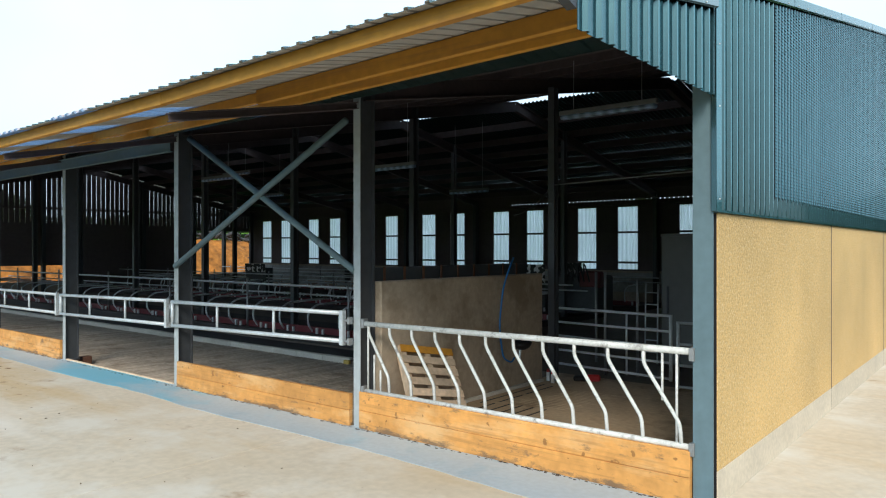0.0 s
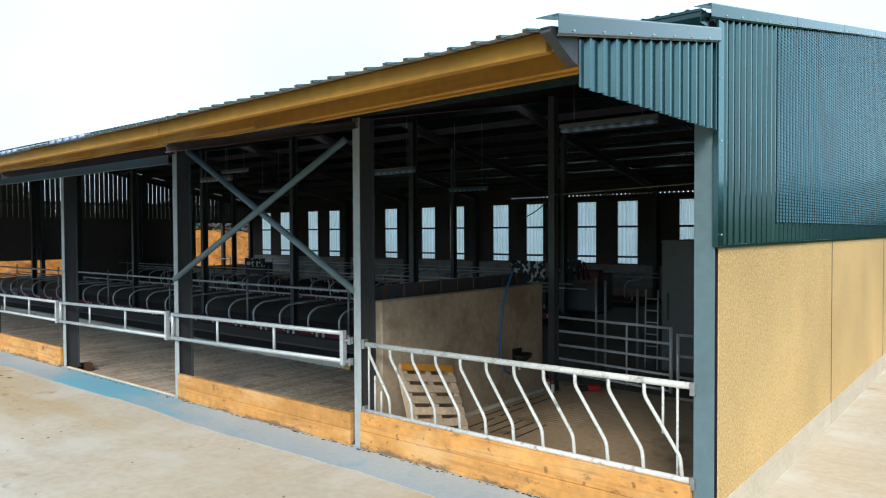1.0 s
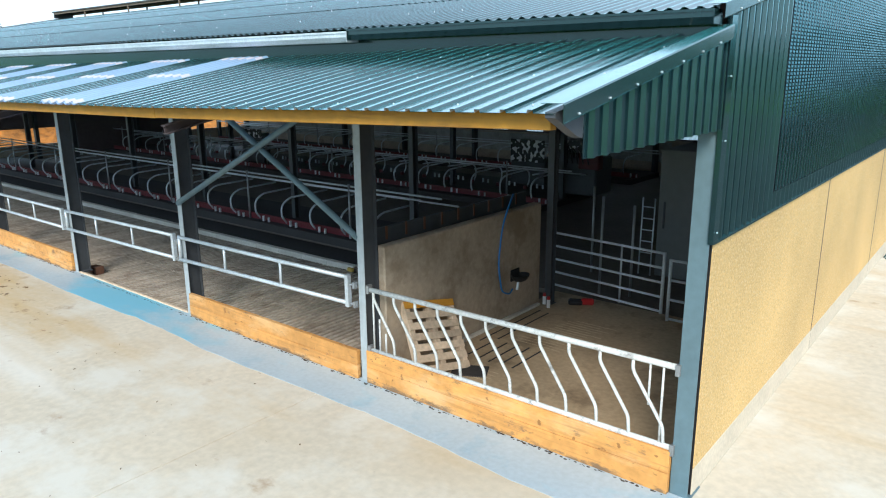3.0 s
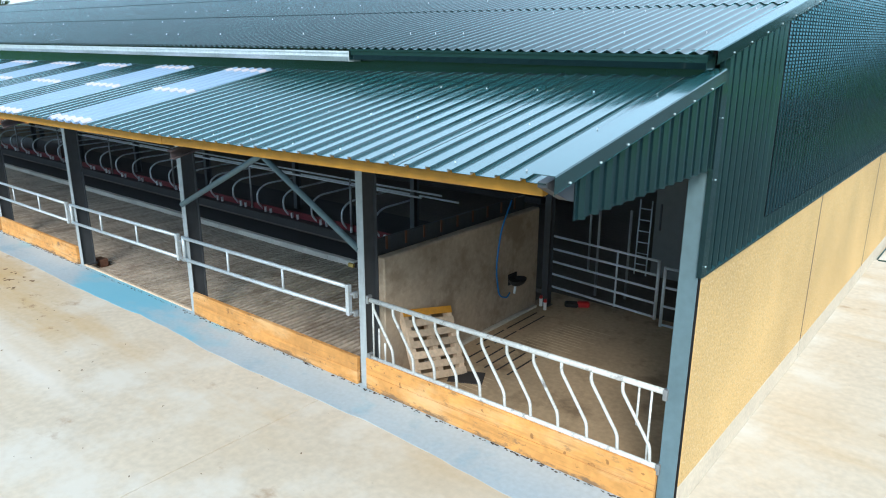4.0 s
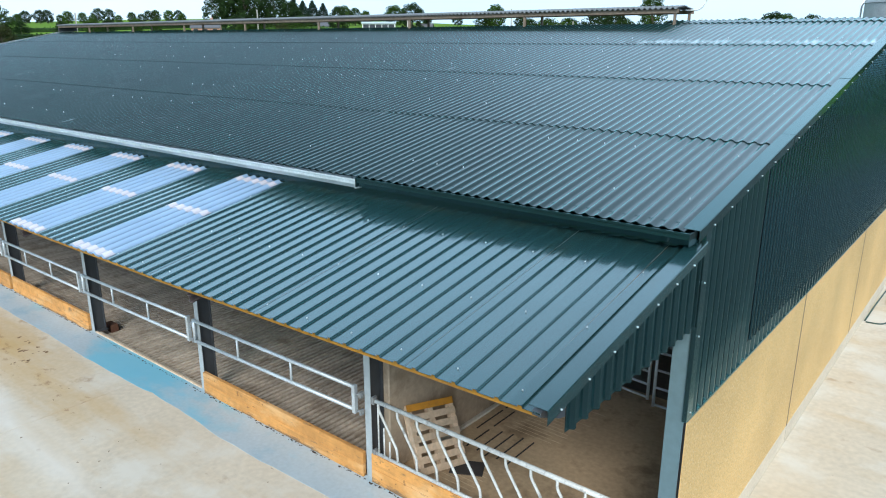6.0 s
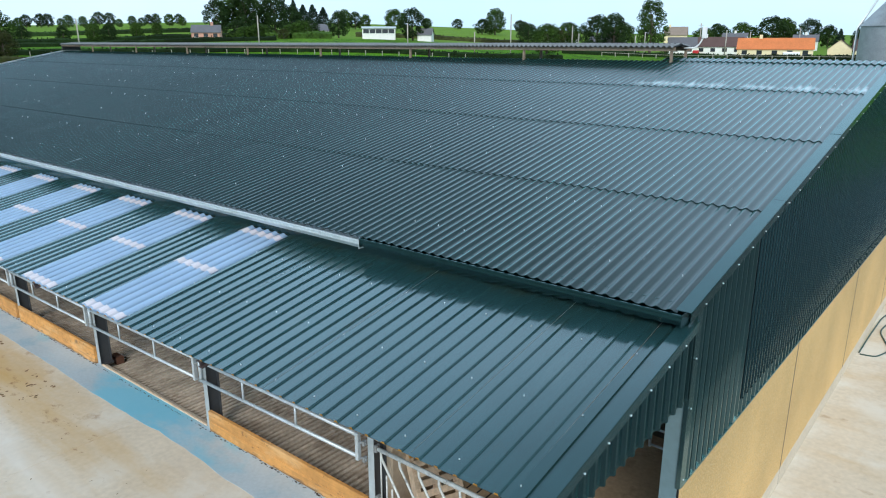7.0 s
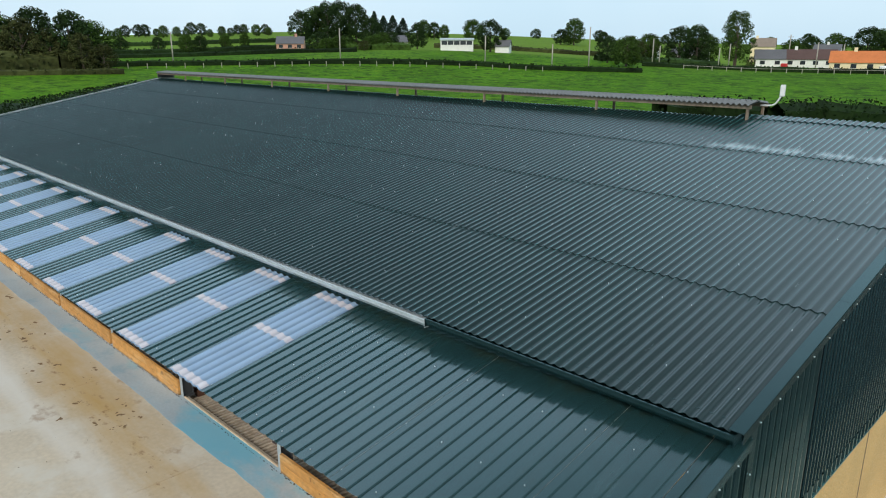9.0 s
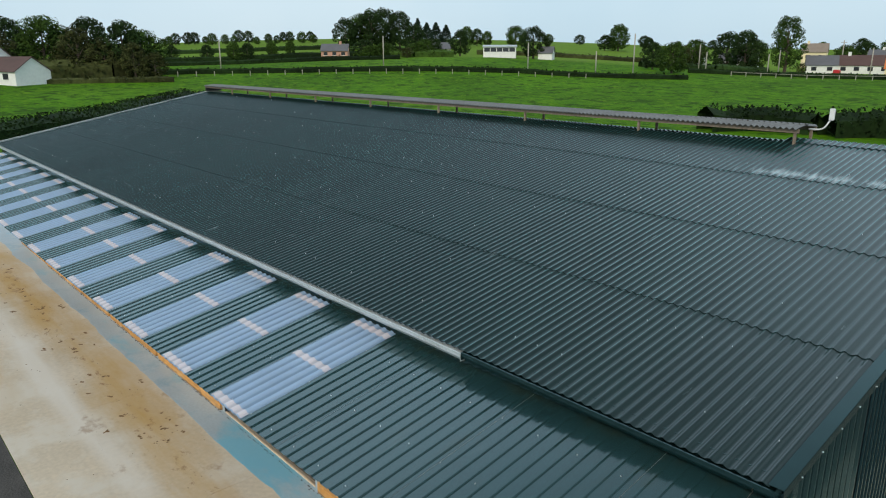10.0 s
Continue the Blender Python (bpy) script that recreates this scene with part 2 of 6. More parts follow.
overlay(BOARD, (0.74, 0.50, 0.25), stretched(2.2, (0.35, 1.0, 1.3), 5, 0.65), 0.50, 0.68, 0.6)
overlay(BOARD, (0.36, 0.17, 0.05), stretched(12, (0.06, 1.0, 1.6), 4, 0.6), 0.54, 0.68, 0.55)
overlay(BOARD, (0.20, 0.085, 0.025), stretched(13, (0.8, 1.0, 1.0), 2, 0.4), 0.69, 0.74, 0.7)
overlay(BOARD, (0.13, 0.09, 0.06), within_band(stretched(7.0, (0.4, 1.0, 1.0), 6, 0.7), "Z", 0.0, 0.12, 0.20), 0.60, 0.72, 0.8)
VENT_WOOD = mat("grey_weathered_wood", (0.22, 0.17, 0.125), 0.85, vary=0.2, fine=12, coarse=1.5, bump=0.3)
TIMBER_OLD = mat("weathered_timber", (0.60, 0.46, 0.32), 0.8, vary=0.18, fine=14, coarse=2, bump=0.3, random=0.15)
RUBBER = mat("black_rubber_matting", (0.040, 0.036, 0.035), 0.75, vary=0.15, fine=14, coarse=1, bump=0.2)
RED = mat("dark_red_plastic", (0.12, 0.008, 0.014), 0.5, vary=0.12, fine=10, coarse=2, bump=0.05)
RED_BRIGHT = mat("red_plastic", (0.45, 0.02, 0.02), 0.4, vary=0.05, bump=0.0)
BLUE_HOSE = mat("blue_plastic_pipe", (0.02, 0.18, 0.50), 0.4, vary=0.05, bump=0.0)
BLACK = mat("black_plastic", (0.015, 0.015, 0.016), 0.55, vary=0.08, bump=0.02)
WHITE = mat("white_paint", (0.78, 0.78, 0.76), 0.6, vary=0.06, fine=5, coarse=0.4, bump=0.05)
GREY_PANEL = mat("grey_panel", (0.16, 0.165, 0.16), 0.6, vary=0.08, fine=5, coarse=0.6, bump=0.03)
SOIL = mat("orange_clay_soil", (0.36, 0.135, 0.022), 0.95, vary=0.45, fine=2.5, coarse=0.8, bump=1.0, bump_size=0.15, dirt=(0.44, 0.20, 0.05), dirt_at=0.55)
GRAVEL = mat("dark_gravel", (0.065, 0.062, 0.058), 0.95, vary=0.35, fine=22, coarse=1.0, bump=0.8, bump_size=0.03)


def clear_sheet(name, tint, through_amount, clear=0.2):
    m = bpy.data.materials.new(name)
    m.use_nodes = True
    n, l = m.node_tree.nodes, m.node_tree.links
    out = n["Material Output"]
    b = n["Principled BSDF"]
    b.inputs["Base Color"].default_value = (*tint, 1)
    b.inputs["Roughness"].default_value = 0.14
    t = n.new("ShaderNodeBsdfTranslucent")
    t.inputs["Color"].default_value = (*tint, 1)
    geo, noise_t = n.new("ShaderNodeNewGeometry"), n.new("ShaderNodeTexNoise")
    noise_t.inputs["Scale"].default_value, noise_t.inputs["Detail"].default_value = 2.2, 6.0
    l.new(geo.outputs["Position"], noise_t.inputs["Vector"])
    r = n.new("ShaderNodeMapRange")
    r.inputs["To Min"].default_value, r.inputs["To Max"].default_value = through_amount - 0.15, through_amount + 0.15
    l.new(noise_t.outputs["Fac"], r.inputs["Value"])
    mix = n.new("ShaderNodeMixShader")
    l.new(r.outputs["Result"], mix.inputs["Fac"])
    l.new(b.outputs["BSDF"], mix.inputs[1])
    l.new(t.outputs["BSDF"], mix.inputs[2])
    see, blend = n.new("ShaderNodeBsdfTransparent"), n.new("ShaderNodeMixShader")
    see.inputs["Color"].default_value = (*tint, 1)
    # the ribs' light streaks are put into opacity: crests milkier than pans
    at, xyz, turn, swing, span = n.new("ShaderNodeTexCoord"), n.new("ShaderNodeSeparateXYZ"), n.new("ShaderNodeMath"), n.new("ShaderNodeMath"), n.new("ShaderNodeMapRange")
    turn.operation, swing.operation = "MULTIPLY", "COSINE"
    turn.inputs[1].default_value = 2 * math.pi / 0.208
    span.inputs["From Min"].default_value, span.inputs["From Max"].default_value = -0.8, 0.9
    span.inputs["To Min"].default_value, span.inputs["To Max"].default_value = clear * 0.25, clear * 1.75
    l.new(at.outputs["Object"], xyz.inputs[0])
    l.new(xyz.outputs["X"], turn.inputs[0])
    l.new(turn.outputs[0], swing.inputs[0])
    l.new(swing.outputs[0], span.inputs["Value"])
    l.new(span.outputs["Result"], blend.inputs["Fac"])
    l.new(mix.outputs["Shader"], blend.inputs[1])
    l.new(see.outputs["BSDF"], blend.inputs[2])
    l.new(blend.outputs["Shader"], out.inputs["Surface"])
    return m


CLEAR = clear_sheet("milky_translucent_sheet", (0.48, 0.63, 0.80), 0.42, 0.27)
CLEAR_BAND = clear_sheet("purlin_band_sheet", (0.82, 0.78, 0.81), 0.35, 0.18)
CLEAR_WALL = clear_sheet("wall_rooflight_sheet", (0.95, 0.97, 1.0), 0.85, 0.14)


# ---- mesh helpers ----
def mesh_object(name, bm, material, parent=None, smooth=False):
    me = bpy.data.meshes.new(name)
    bm.to_mesh(me)
    bm.free()
    me.materials.append(material)
    if smooth:
        me.shade_smooth()
    ob = new(name, me)
    ob.parent = parent
    return ob


def part(name, bm, material, parent, label="", smooth=False):
    ob = mesh_object(name, bm, material, parent, smooth)
    return tagged(ob, label=label)


def thing(name, label, category, at=(0, 0, 0), turn=0.0, group="", kind=""):
    ob = new(name)
    ob.empty_display_size = 0.2
    ob.matrix_basis = pose(*at, 0, 0, turn)
    return tagged(ob, label, category, group, kind)


def piece(name, me, parent, m):
    """One of many alike pieces: an object of its own on a shared mesh."""
    ob = new(name, me)
    ob.parent = parent
    ob.matrix_basis = m
    return ob


def mesh_of(name, bm, material, smooth=False):
    me = bpy.data.meshes.new(name)
    bm.to_mesh(me)
    bm.free()
    me.materials.append(material)
    if smooth:
        me.shade_smooth()
    return me


def box(bm, x0, x1, y0, y1, z0, z1, bevel=0.0, m=None):
    geom = bmesh.ops.create_cube(bm, size=1)
    t = Matrix.Translation(((x0 + x1) / 2, (y0 + y1) / 2, (z0 + z1) / 2)) @ Matrix.Diagonal((abs(x1 - x0), abs(y1 - y0), abs(z1 - z0), 1))
    bmesh.ops.transform(bm, matrix=(m @ t) if m else t, verts=geom["verts"])
    if bevel:
        edges = {e for v in geom["verts"] for e in v.link_edges}
        bmesh.ops.bevel(bm, geom=list(edges), offset=bevel, segments=1, affect="EDGES")
    return bm


def boxed(x0, x1, y0, y1, z0, z1, bevel=0.0):
    return box(bmesh.new(), x0, x1, y0, y1, z0, z1, bevel)


def tube(bm, points, radius, sides=8, closed_ends=True):
    """A round bar along a polyline."""
    pts = [Vector(p) for p in points]
    rings = []
    for i, p in enumerate(pts):
        a = (pts[min(i + 1, len(pts) - 1)] - pts[max(i - 1, 0)]).normalized()
        side = a.cross(Vector((0, 0, 1)))
        if side.length < 0.05:
            side = a.cross(Vector((1, 0, 0)))
        side.normalize()
        up = side.cross(a)
        rings.append([bm.verts.new(p + (side * math.cos(2 * math.pi * k / sides) + up * math.sin(2 * math.pi * k / sides)) * radius) for k in range(sides)])
    for r0, r1 in zip(rings, rings[1:]):
        for k in range(sides):
            bm.faces.new((r0[k], r0[(k + 1) % sides], r1[(k + 1) % sides], r1[k]))
    if closed_ends:
        bm.faces.new(rings[0][::-1])
        bm.faces.new(rings[-1])
    return bm


def bent(points, radius=0.12, steps=5):
    """A polyline with its corners rounded."""
    pts = [Vector(p) for p in points]
    out = [pts[0]]
    for a, b, c in zip(pts, pts[1:], pts[2:]):
        r = min(radius, (a - b).length * 0.45, (c - b).length * 0.45)
        p0, p1 = b + (a - b).normalized() * r, b + (c - b).normalized() * r
        for i in range(steps + 1):
            t = i / steps
            out.append(p0 * (1 - t) ** 2 + b * 2 * t * (1 - t) + p1 * t ** 2)
    out.append(pts[-1])
    return out


def i_beam(bm, p, q, depth_way, width, depth, flange=0.014, web=0.01):
    """An I-section from p to q, whose web lies along depth_way."""
    p, q = Vector(p), Vector(q)
    a = (q - p)
    length = a.length
    a.normalize()
    d = Vector(depth_way)
    d = (d - a * d.dot(a)).normalized()
    s = a.cross(d)
    m = Matrix((s, d, a)).transposed().to_4x4()
    m.translation = p
    box(bm, -width / 2, width / 2, -depth / 2, -depth / 2 + flange, 0, length, 0, m)
    box(bm, -width / 2, width / 2, depth / 2 - flange, depth / 2, 0, length, 0, m)
    box(bm, -web / 2, web / 2, -depth / 2 + flange, depth / 2 - flange, 0, length, 0, m)
    return bm


def profile_sheet(profile, length, thick, smooth=False):
    """A sheet of the given cross-section (x, z) along +y, with a thickness; its cut edges keep their own corners."""
    bm = bmesh.new()

    def row(y, dz):
        return [bm.verts.new((x, y, z + dz)) for x, z in profile]

    t0, t1, b0, b1 = row(0, 0), row(length, 0), row(0, -thick), row(length, -thick)
    for i in range(len(profile) - 1):
        for k, f in enumerate((bm.faces.new((t0[i], t0[i + 1], t1[i + 1], t1[i])), bm.faces.new((b0[i + 1], b0[i], b1[i], b1[i + 1])))):
            f.smooth, f.material_index = smooth, k
    for y, flip in ((0, False), (length, True)):
        a, b = row(y, 0), row(y, -thick)
        for i in range(len(profile) - 1):
            q = (b[i], b[i + 1], a[i + 1], a[i])
            bm.faces.new(q[::-1] if flip else q)
    return bm


def wave(width, pitch, height, steps=8, power=1.0):
    n = round(width / pitch * steps)
    return [(width * i / n, height * (0.5 * (1 - math.cos(2 * math.pi * i / steps))) ** power) for i in range(n + 1)]


def ribs(width, pitch, height, foot=0.07, top=0.035):
    out = []
    n = round(width / pitch)
    for i in range(n):
        c = (i + 0.5) * pitch
        out += [(c - pitch / 2, 0), (c - foot / 2, 0), (c - top / 2, height), (c + top / 2, height), (c + foot / 2, 0)]
    return out + [(width, 0)]

# ---- plan of the shed: front posts on y = 0, the near gable on x = 0.18 ----
BAY, BAYS = 4.8, 8
LEFT, RIGHT = -39.05, 0.18
BACK, RIDGE = 22.45, 11.3
SLOPE = 0.19
TILT_ROOF = math.degrees(math.atan(SLOPE))
EAVE_Z, EAVE_Y = 5.13, -0.25


def roof_z(y):
    return EAVE_Z + SLOPE * ((y if y <= RIDGE else 2 * RIDGE - y) - EAVE_Y)


def canopy_z(y):
    return 4.33 + SLOPE * (y + 3.0)


def canopy_fall(x):
    """The canopy sags away from the gable."""
    return -0.10 * min(max(-x, 0) / 5.0, 1) - 0.007 * min(max(-x - 5.0, 0), 14)


# ---- land ----
def land_z(x, y):
    """Flat round the yard, rising to a far hill."""
    d = math.hypot(x + 15, y - 10)
    bearing = math.degrees(math.atan2(-x, max(y, 1e-3))) if y > 0 else 90
    rise = min(max((d - 62) / 140, 0), 1)
    z = (2.0 + 2.8 * min(max((bearing - 22) / 38, 0), 1)) * rise * rise * (3 - 2 * rise)
    knoll = 1.2 + 4.2 * math.exp(-((bearing - 47) / 16) ** 2)
    middle = min(max((d - 120) / 140, 0), 1)
    z += knoll * middle * middle * (3 - 2 * middle)
    far = min(max((d - 230) / 420, 0), 1)
    z += far * far * (3 - 2 * far) * (10 - 0.9 * knoll + 9 * math.exp(-((bearing - 52) / 22) ** 2))
    if d > 62:
        z += 0.35 * noise.noise((x * 0.02, y * 0.02, 0)) * min((d - 62) / 40, 1)
    if x > 20 and d < 260:
        z = 0
    if LEFT < x < -0.1 and -0.1 < y < 5.5:
        z = -1.2
    return z - 0.06


def grid_land():
    bm = bmesh.new()
    xs = [-1500, -1100, -850] + list(range(-700, -60, 20)) + list(range(-60, 31, 10)) + list(range(50, 431, 20)) + [560, 800, 1200]
    xs = sorted(xs + [LEFT - 0.1, LEFT + 0.02, -4.7, -0.3, -0.05])
    ys = [-1200, -600, -300, -150, -80, -40] + list(range(-20, 81, 10)) + list(range(100, 701, 20)) + [850, 1100, 1500]
    ys = sorted(ys + [-0.4, 5.4, 5.8])
    vs = [[bm.verts.new((x, y, land_z(x, y))) for y in ys] for x in xs]
    for i in range(len(xs) - 1):
        for j in range(len(ys) - 1):
            bm.faces.new((vs[i][j], vs[i + 1][j], vs[i + 1][j + 1], vs[i][j + 1]))
    return bm


GRASS = mat("meadow_grass", (0.064, 0.165, 0.004), 0.9, vary=0.30, fine=1.3, coarse=0.05, bump=0.8, bump_size=0.25, dirt=(0.034, 0.095, 0.004), dirt_at=0.52, dirt_amount=0.8)
overlay(GRASS, (0.10, 0.20, 0.014), stretched(0.012, (1.0, 1.0, 1.0), 3), 0.52, 0.62, 0.5)
overlay(GRASS, (0.020, 0.058, 0.004), stretched(0.34, (1.0, 1.0, 1.0), 7, 0.75), 0.50, 0.58, 0.9)
overlay(GRASS, (0.140, 0.260, 0.008), stretched(0.6, (1.0, 1.0, 1.0), 6, 0.7), 0.55, 0.63, 0.75)


def beyond(n, l):
    """How far a place lies from the shed, in metres."""
    geo, d = n.new("ShaderNodeNewGeometry"), n.new("ShaderNodeVectorMath")
    d.operation = "DISTANCE"
    d.inputs[1].default_value = (-15.0, 10.0, 0.0)
    l.new(geo.outputs["Position"], d.inputs[0])
    return d.outputs["Value"]


overlay(GRASS, (0.165, 0.255, 0.035), beyond, 225, 245, 0.6)
GRASS.node_tree.nodes["Principled BSDF"].inputs["Specular IOR Level"].default_value = 0.05
ground = mesh_object("ground", grid_land(), GRASS, smooth=True)
tagged(ground, "green grazed meadow rolling up to far hills", "ground", kind="structure")

gravel = mesh_object("gravel_track", boxed(-95, 60, -24, -4.84, -0.3, -0.035), GRAVEL)
tagged(gravel, "dark loose gravel track beside the concrete yard", "track", kind="structure")

# Ground out of view, added dark so the gable cladding reflects less.
side = mesh_object("gravel_track", boxed(2.14, 170, -0.74, 170, -0.3, -0.03), GRAVEL)
tagged(side, "unseen dark gravel added beside the gable apron", "track", kind="structure")
corner_track = mesh_object("gravel_track", boxed(7.02, 170, -4.838, -0.742, -0.3, -0.03), GRAVEL)
tagged(corner_track, "dark loose gravel at the end of the yard", "track", kind="structure")
yard = thing("pavement", "pale buff concrete yard with brown mud stains", "yard", kind="structure")
for x in range(-89, 7, 6):
    part("slab", boxed(x + 0.006, x + 5.994, -4.82, 0.02 if x < 0 else -0.75, -0.3, 0.0, 0.004), CONCRETE_YARD, yard)
part("apron", boxed(0.1865, 2.12, -0.746, 40, -0.3, -0.003), CONCRETE_YARD, yard)
bm = bmesh.new()
inner, outer = [], []
for i in range(241):
    x = 0.19 - 0.25 * i
    wob = 0.14 * noise.noise((x * 0.35, 0, 0)) + 0.05 * noise.noise((x * 1.7, 4, 0)) + 0.02 * noise.noise((x * 6, 9, 0))
    inner.append((bm.verts.new((x, 0.015, 0.005)), bm.verts.new((x, 0.015, -0.1))))
    outer.append((bm.verts.new((x, -0.80 + wob, 0.005)), bm.verts.new((x, -0.80 + wob, -0.1))))
for i in range(240):
    bm.faces.new((outer[i][0], inner[i][0], inner[i + 1][0], outer[i + 1][0]))
    bm.faces.new((outer[i][0], outer[i + 1][0], outer[i + 1][1], outer[i][1]))
bmesh.ops.recalc_face_normals(bm, faces=bm.faces)
strip = mesh_object("screed_strip", bm, CONCRETE_STRIP)
tagged(strip, "blue-grey smooth screed strip along the shed front", "pavement", kind="structure")

# leaf litter, twigs and mud
LITTER = mat("dry_litter", (0.16, 0.10, 0.05), 0.9, vary=0.3, bump=0.2, random=0.2)
rng = random.Random(31)
bm = bmesh.new()
for _ in range(200):
    x, y = rng.uniform(-40, 4), rng.uniform(-4.6, -0.9)
    a, s = rng.uniform(0, 6.3), rng.uniform(0.008, 0.032)
    w = s * rng.uniform(0.15, 0.6)
    c, d = math.cos(a), math.sin(a)
    vs = [bm.verts.new((x + c * u * s - d * v * w, y + d * u * s + c * v * w, 0.004 + h)) for u, v, h in ((-1, 0, 0), (0, -1, 0.008), (1, 0, 0.002), (0, 1, 0.012))]
    bm.faces.new(vs)
litter = mesh_object("leaf_litter", bm, LITTER)
tagged(litter, "dry leaves and twigs scattered over the yard", "litter", kind="stuff")
rng = random.Random(58)
bm = bmesh.new()
for _ in range(62):
    x, y = rng.uniform(-36, -13), rng.gauss(-1.9, 0.6)
    if not -4.6 < y < -0.95:
        continue
    for k in range(rng.randint(2, 5)):
        r = rng.uniform(0.012, 0.05)
        bmesh.ops.create_icosphere(bm, subdivisions=1, radius=r, matrix=pose(x + rng.gauss(0, 0.07), y + rng.gauss(0, 0.04), 0.002, 0, 0, rng.uniform(0, 180)) @ Matrix.Diagonal((rng.uniform(1.0, 2.4), 1.0, 0.22, 1)))
clods = mesh_object("mud_clods", bm, mat("dried_mud", (0.20, 0.12, 0.055), 0.95, vary=0.3, fine=20, bump=0.5))
tagged(clods, "dried brown mud clods dropped over the yard", "mud", kind="stuff")
rng = random.Random(32)
MUD = mat("dark_mud", (0.045, 0.032, 0.022), 0.9, vary=0.3, fine=20, bump=0.5)
bm = bmesh.new()
for _ in range(900):
    x = rng.uniform(-33, -0.05)
    if -14.3 < x < -9.6 and rng.random() < 0.4:
        continue
    r = rng.uniform(0.004, 0.018)
    bmesh.ops.create_icosphere(bm, subdivisions=1, radius=r, matrix=Matrix.Translation((x, -0.075 - abs(rng.gauss(0, 0.018)), 0.005)) @ Matrix.Diagonal((1.8, 1.0, 0.45, 1)))
mud = mesh_object("mud_line", bm, MUD)
tagged(mud, "dark mud crumbs along the foot of the boards", "mud", kind="stuff")

# ---- steel skeleton ----
def post(x, y, top, name="steel_post", label="blue-grey painted steel I-section post", group="front posts", width=0.17, depth=0.30, material=None, face=None):
    ob = thing(name, label, "post", (x, y, 0), group=group)
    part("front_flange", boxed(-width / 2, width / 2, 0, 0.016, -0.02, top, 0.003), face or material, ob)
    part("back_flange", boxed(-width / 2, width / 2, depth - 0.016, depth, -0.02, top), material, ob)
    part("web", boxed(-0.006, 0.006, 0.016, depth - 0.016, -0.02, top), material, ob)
    part("base_plate", boxed(-width / 2 - 0.03, width / 2 + 0.03, 0.018, depth + 0.02, -0.02, 0.015), material, ob)
    return ob


# Front flange takes the lit steel, web and back flange the shaded one.
for k in range(1, BAYS + 1):
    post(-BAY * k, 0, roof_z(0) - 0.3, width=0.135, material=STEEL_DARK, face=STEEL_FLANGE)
post(0.07, 0.0, roof_z(0) - 0.3, label="blue-grey painted steel corner post of the shed", width=0.2, material=STEEL)

for k in range(1, BAYS + 1):
    for y, g in ((6.5, "inner columns"), (14.2, "inner columns")):
        if k == 1 and y < 10:
            continue
        post(-BAY * k, y, roof_z(y) - 0.25, "inner_column", "dark steel inner column under the roof", g, 0.15, 0.2, STEEL_DARK)
    post(-BAY * k, BACK - 0.45, roof_z(BACK) - 0.3, "wall_post", "dark steel post against the back wall", "back wall posts", 0.17, 0.3, STEEL_DARK)
post(-4.45, 4.75, 5.6, "inner_column", "dark steel inner column by the pen wall", "inner columns", 0.14, 0.16, STEEL_DARK)

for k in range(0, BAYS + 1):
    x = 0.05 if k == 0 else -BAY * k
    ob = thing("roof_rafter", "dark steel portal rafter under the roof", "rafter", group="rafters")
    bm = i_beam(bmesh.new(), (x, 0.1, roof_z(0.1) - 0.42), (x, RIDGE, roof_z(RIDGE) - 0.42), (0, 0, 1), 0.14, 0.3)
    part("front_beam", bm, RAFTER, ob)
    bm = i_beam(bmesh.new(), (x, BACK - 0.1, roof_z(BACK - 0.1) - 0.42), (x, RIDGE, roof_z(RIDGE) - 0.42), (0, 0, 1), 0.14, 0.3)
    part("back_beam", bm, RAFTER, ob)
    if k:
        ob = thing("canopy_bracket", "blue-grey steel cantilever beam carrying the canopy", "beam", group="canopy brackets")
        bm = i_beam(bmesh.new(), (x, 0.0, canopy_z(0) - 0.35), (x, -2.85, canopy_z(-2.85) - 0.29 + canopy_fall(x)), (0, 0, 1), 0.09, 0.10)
        # Dark rafter colour stands in for the shade under the canopy.
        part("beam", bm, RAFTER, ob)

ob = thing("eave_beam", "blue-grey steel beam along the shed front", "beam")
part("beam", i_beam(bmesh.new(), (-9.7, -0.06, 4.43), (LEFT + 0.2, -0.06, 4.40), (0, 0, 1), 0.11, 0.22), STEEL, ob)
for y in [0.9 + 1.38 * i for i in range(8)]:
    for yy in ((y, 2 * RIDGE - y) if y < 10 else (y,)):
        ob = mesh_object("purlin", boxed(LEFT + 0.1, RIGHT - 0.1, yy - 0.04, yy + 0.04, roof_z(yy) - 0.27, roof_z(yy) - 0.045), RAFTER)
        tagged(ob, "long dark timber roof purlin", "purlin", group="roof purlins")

# cross brace between the second and third posts
for a, b in (((-9.58, -0.03, 2.2), (-4.98, -0.03, 4.36)), ((-4.86, 0.03, 2.2), (-9.2, 0.03, 4.52))):
    ob = mesh_object("brace_tube", tube(bmesh.new(), [a, b], 0.05, 12), STEEL, smooth=True)
    tagged(ob, "blue-grey round steel cross brace between posts", "brace", group="cross brace")

# ---- canopy ----
canopy = thing("canopy_roof", "green box-profile canopy roof with milky rooflight sheets", "roof", kind="structure")
SHEET = 1.04
length = 3.0 / math.cos(math.atan(SLOPE))
steel_sheet = mesh_of("canopy_sheet", profile_sheet(ribs(SHEET, 0.208, 0.021, 0.050, 0.040), length, 0.004), GREEN_STEEL)
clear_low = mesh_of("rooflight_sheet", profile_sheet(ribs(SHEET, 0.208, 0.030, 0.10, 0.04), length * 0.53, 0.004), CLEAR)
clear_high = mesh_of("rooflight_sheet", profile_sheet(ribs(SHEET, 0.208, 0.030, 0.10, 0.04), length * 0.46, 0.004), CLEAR)
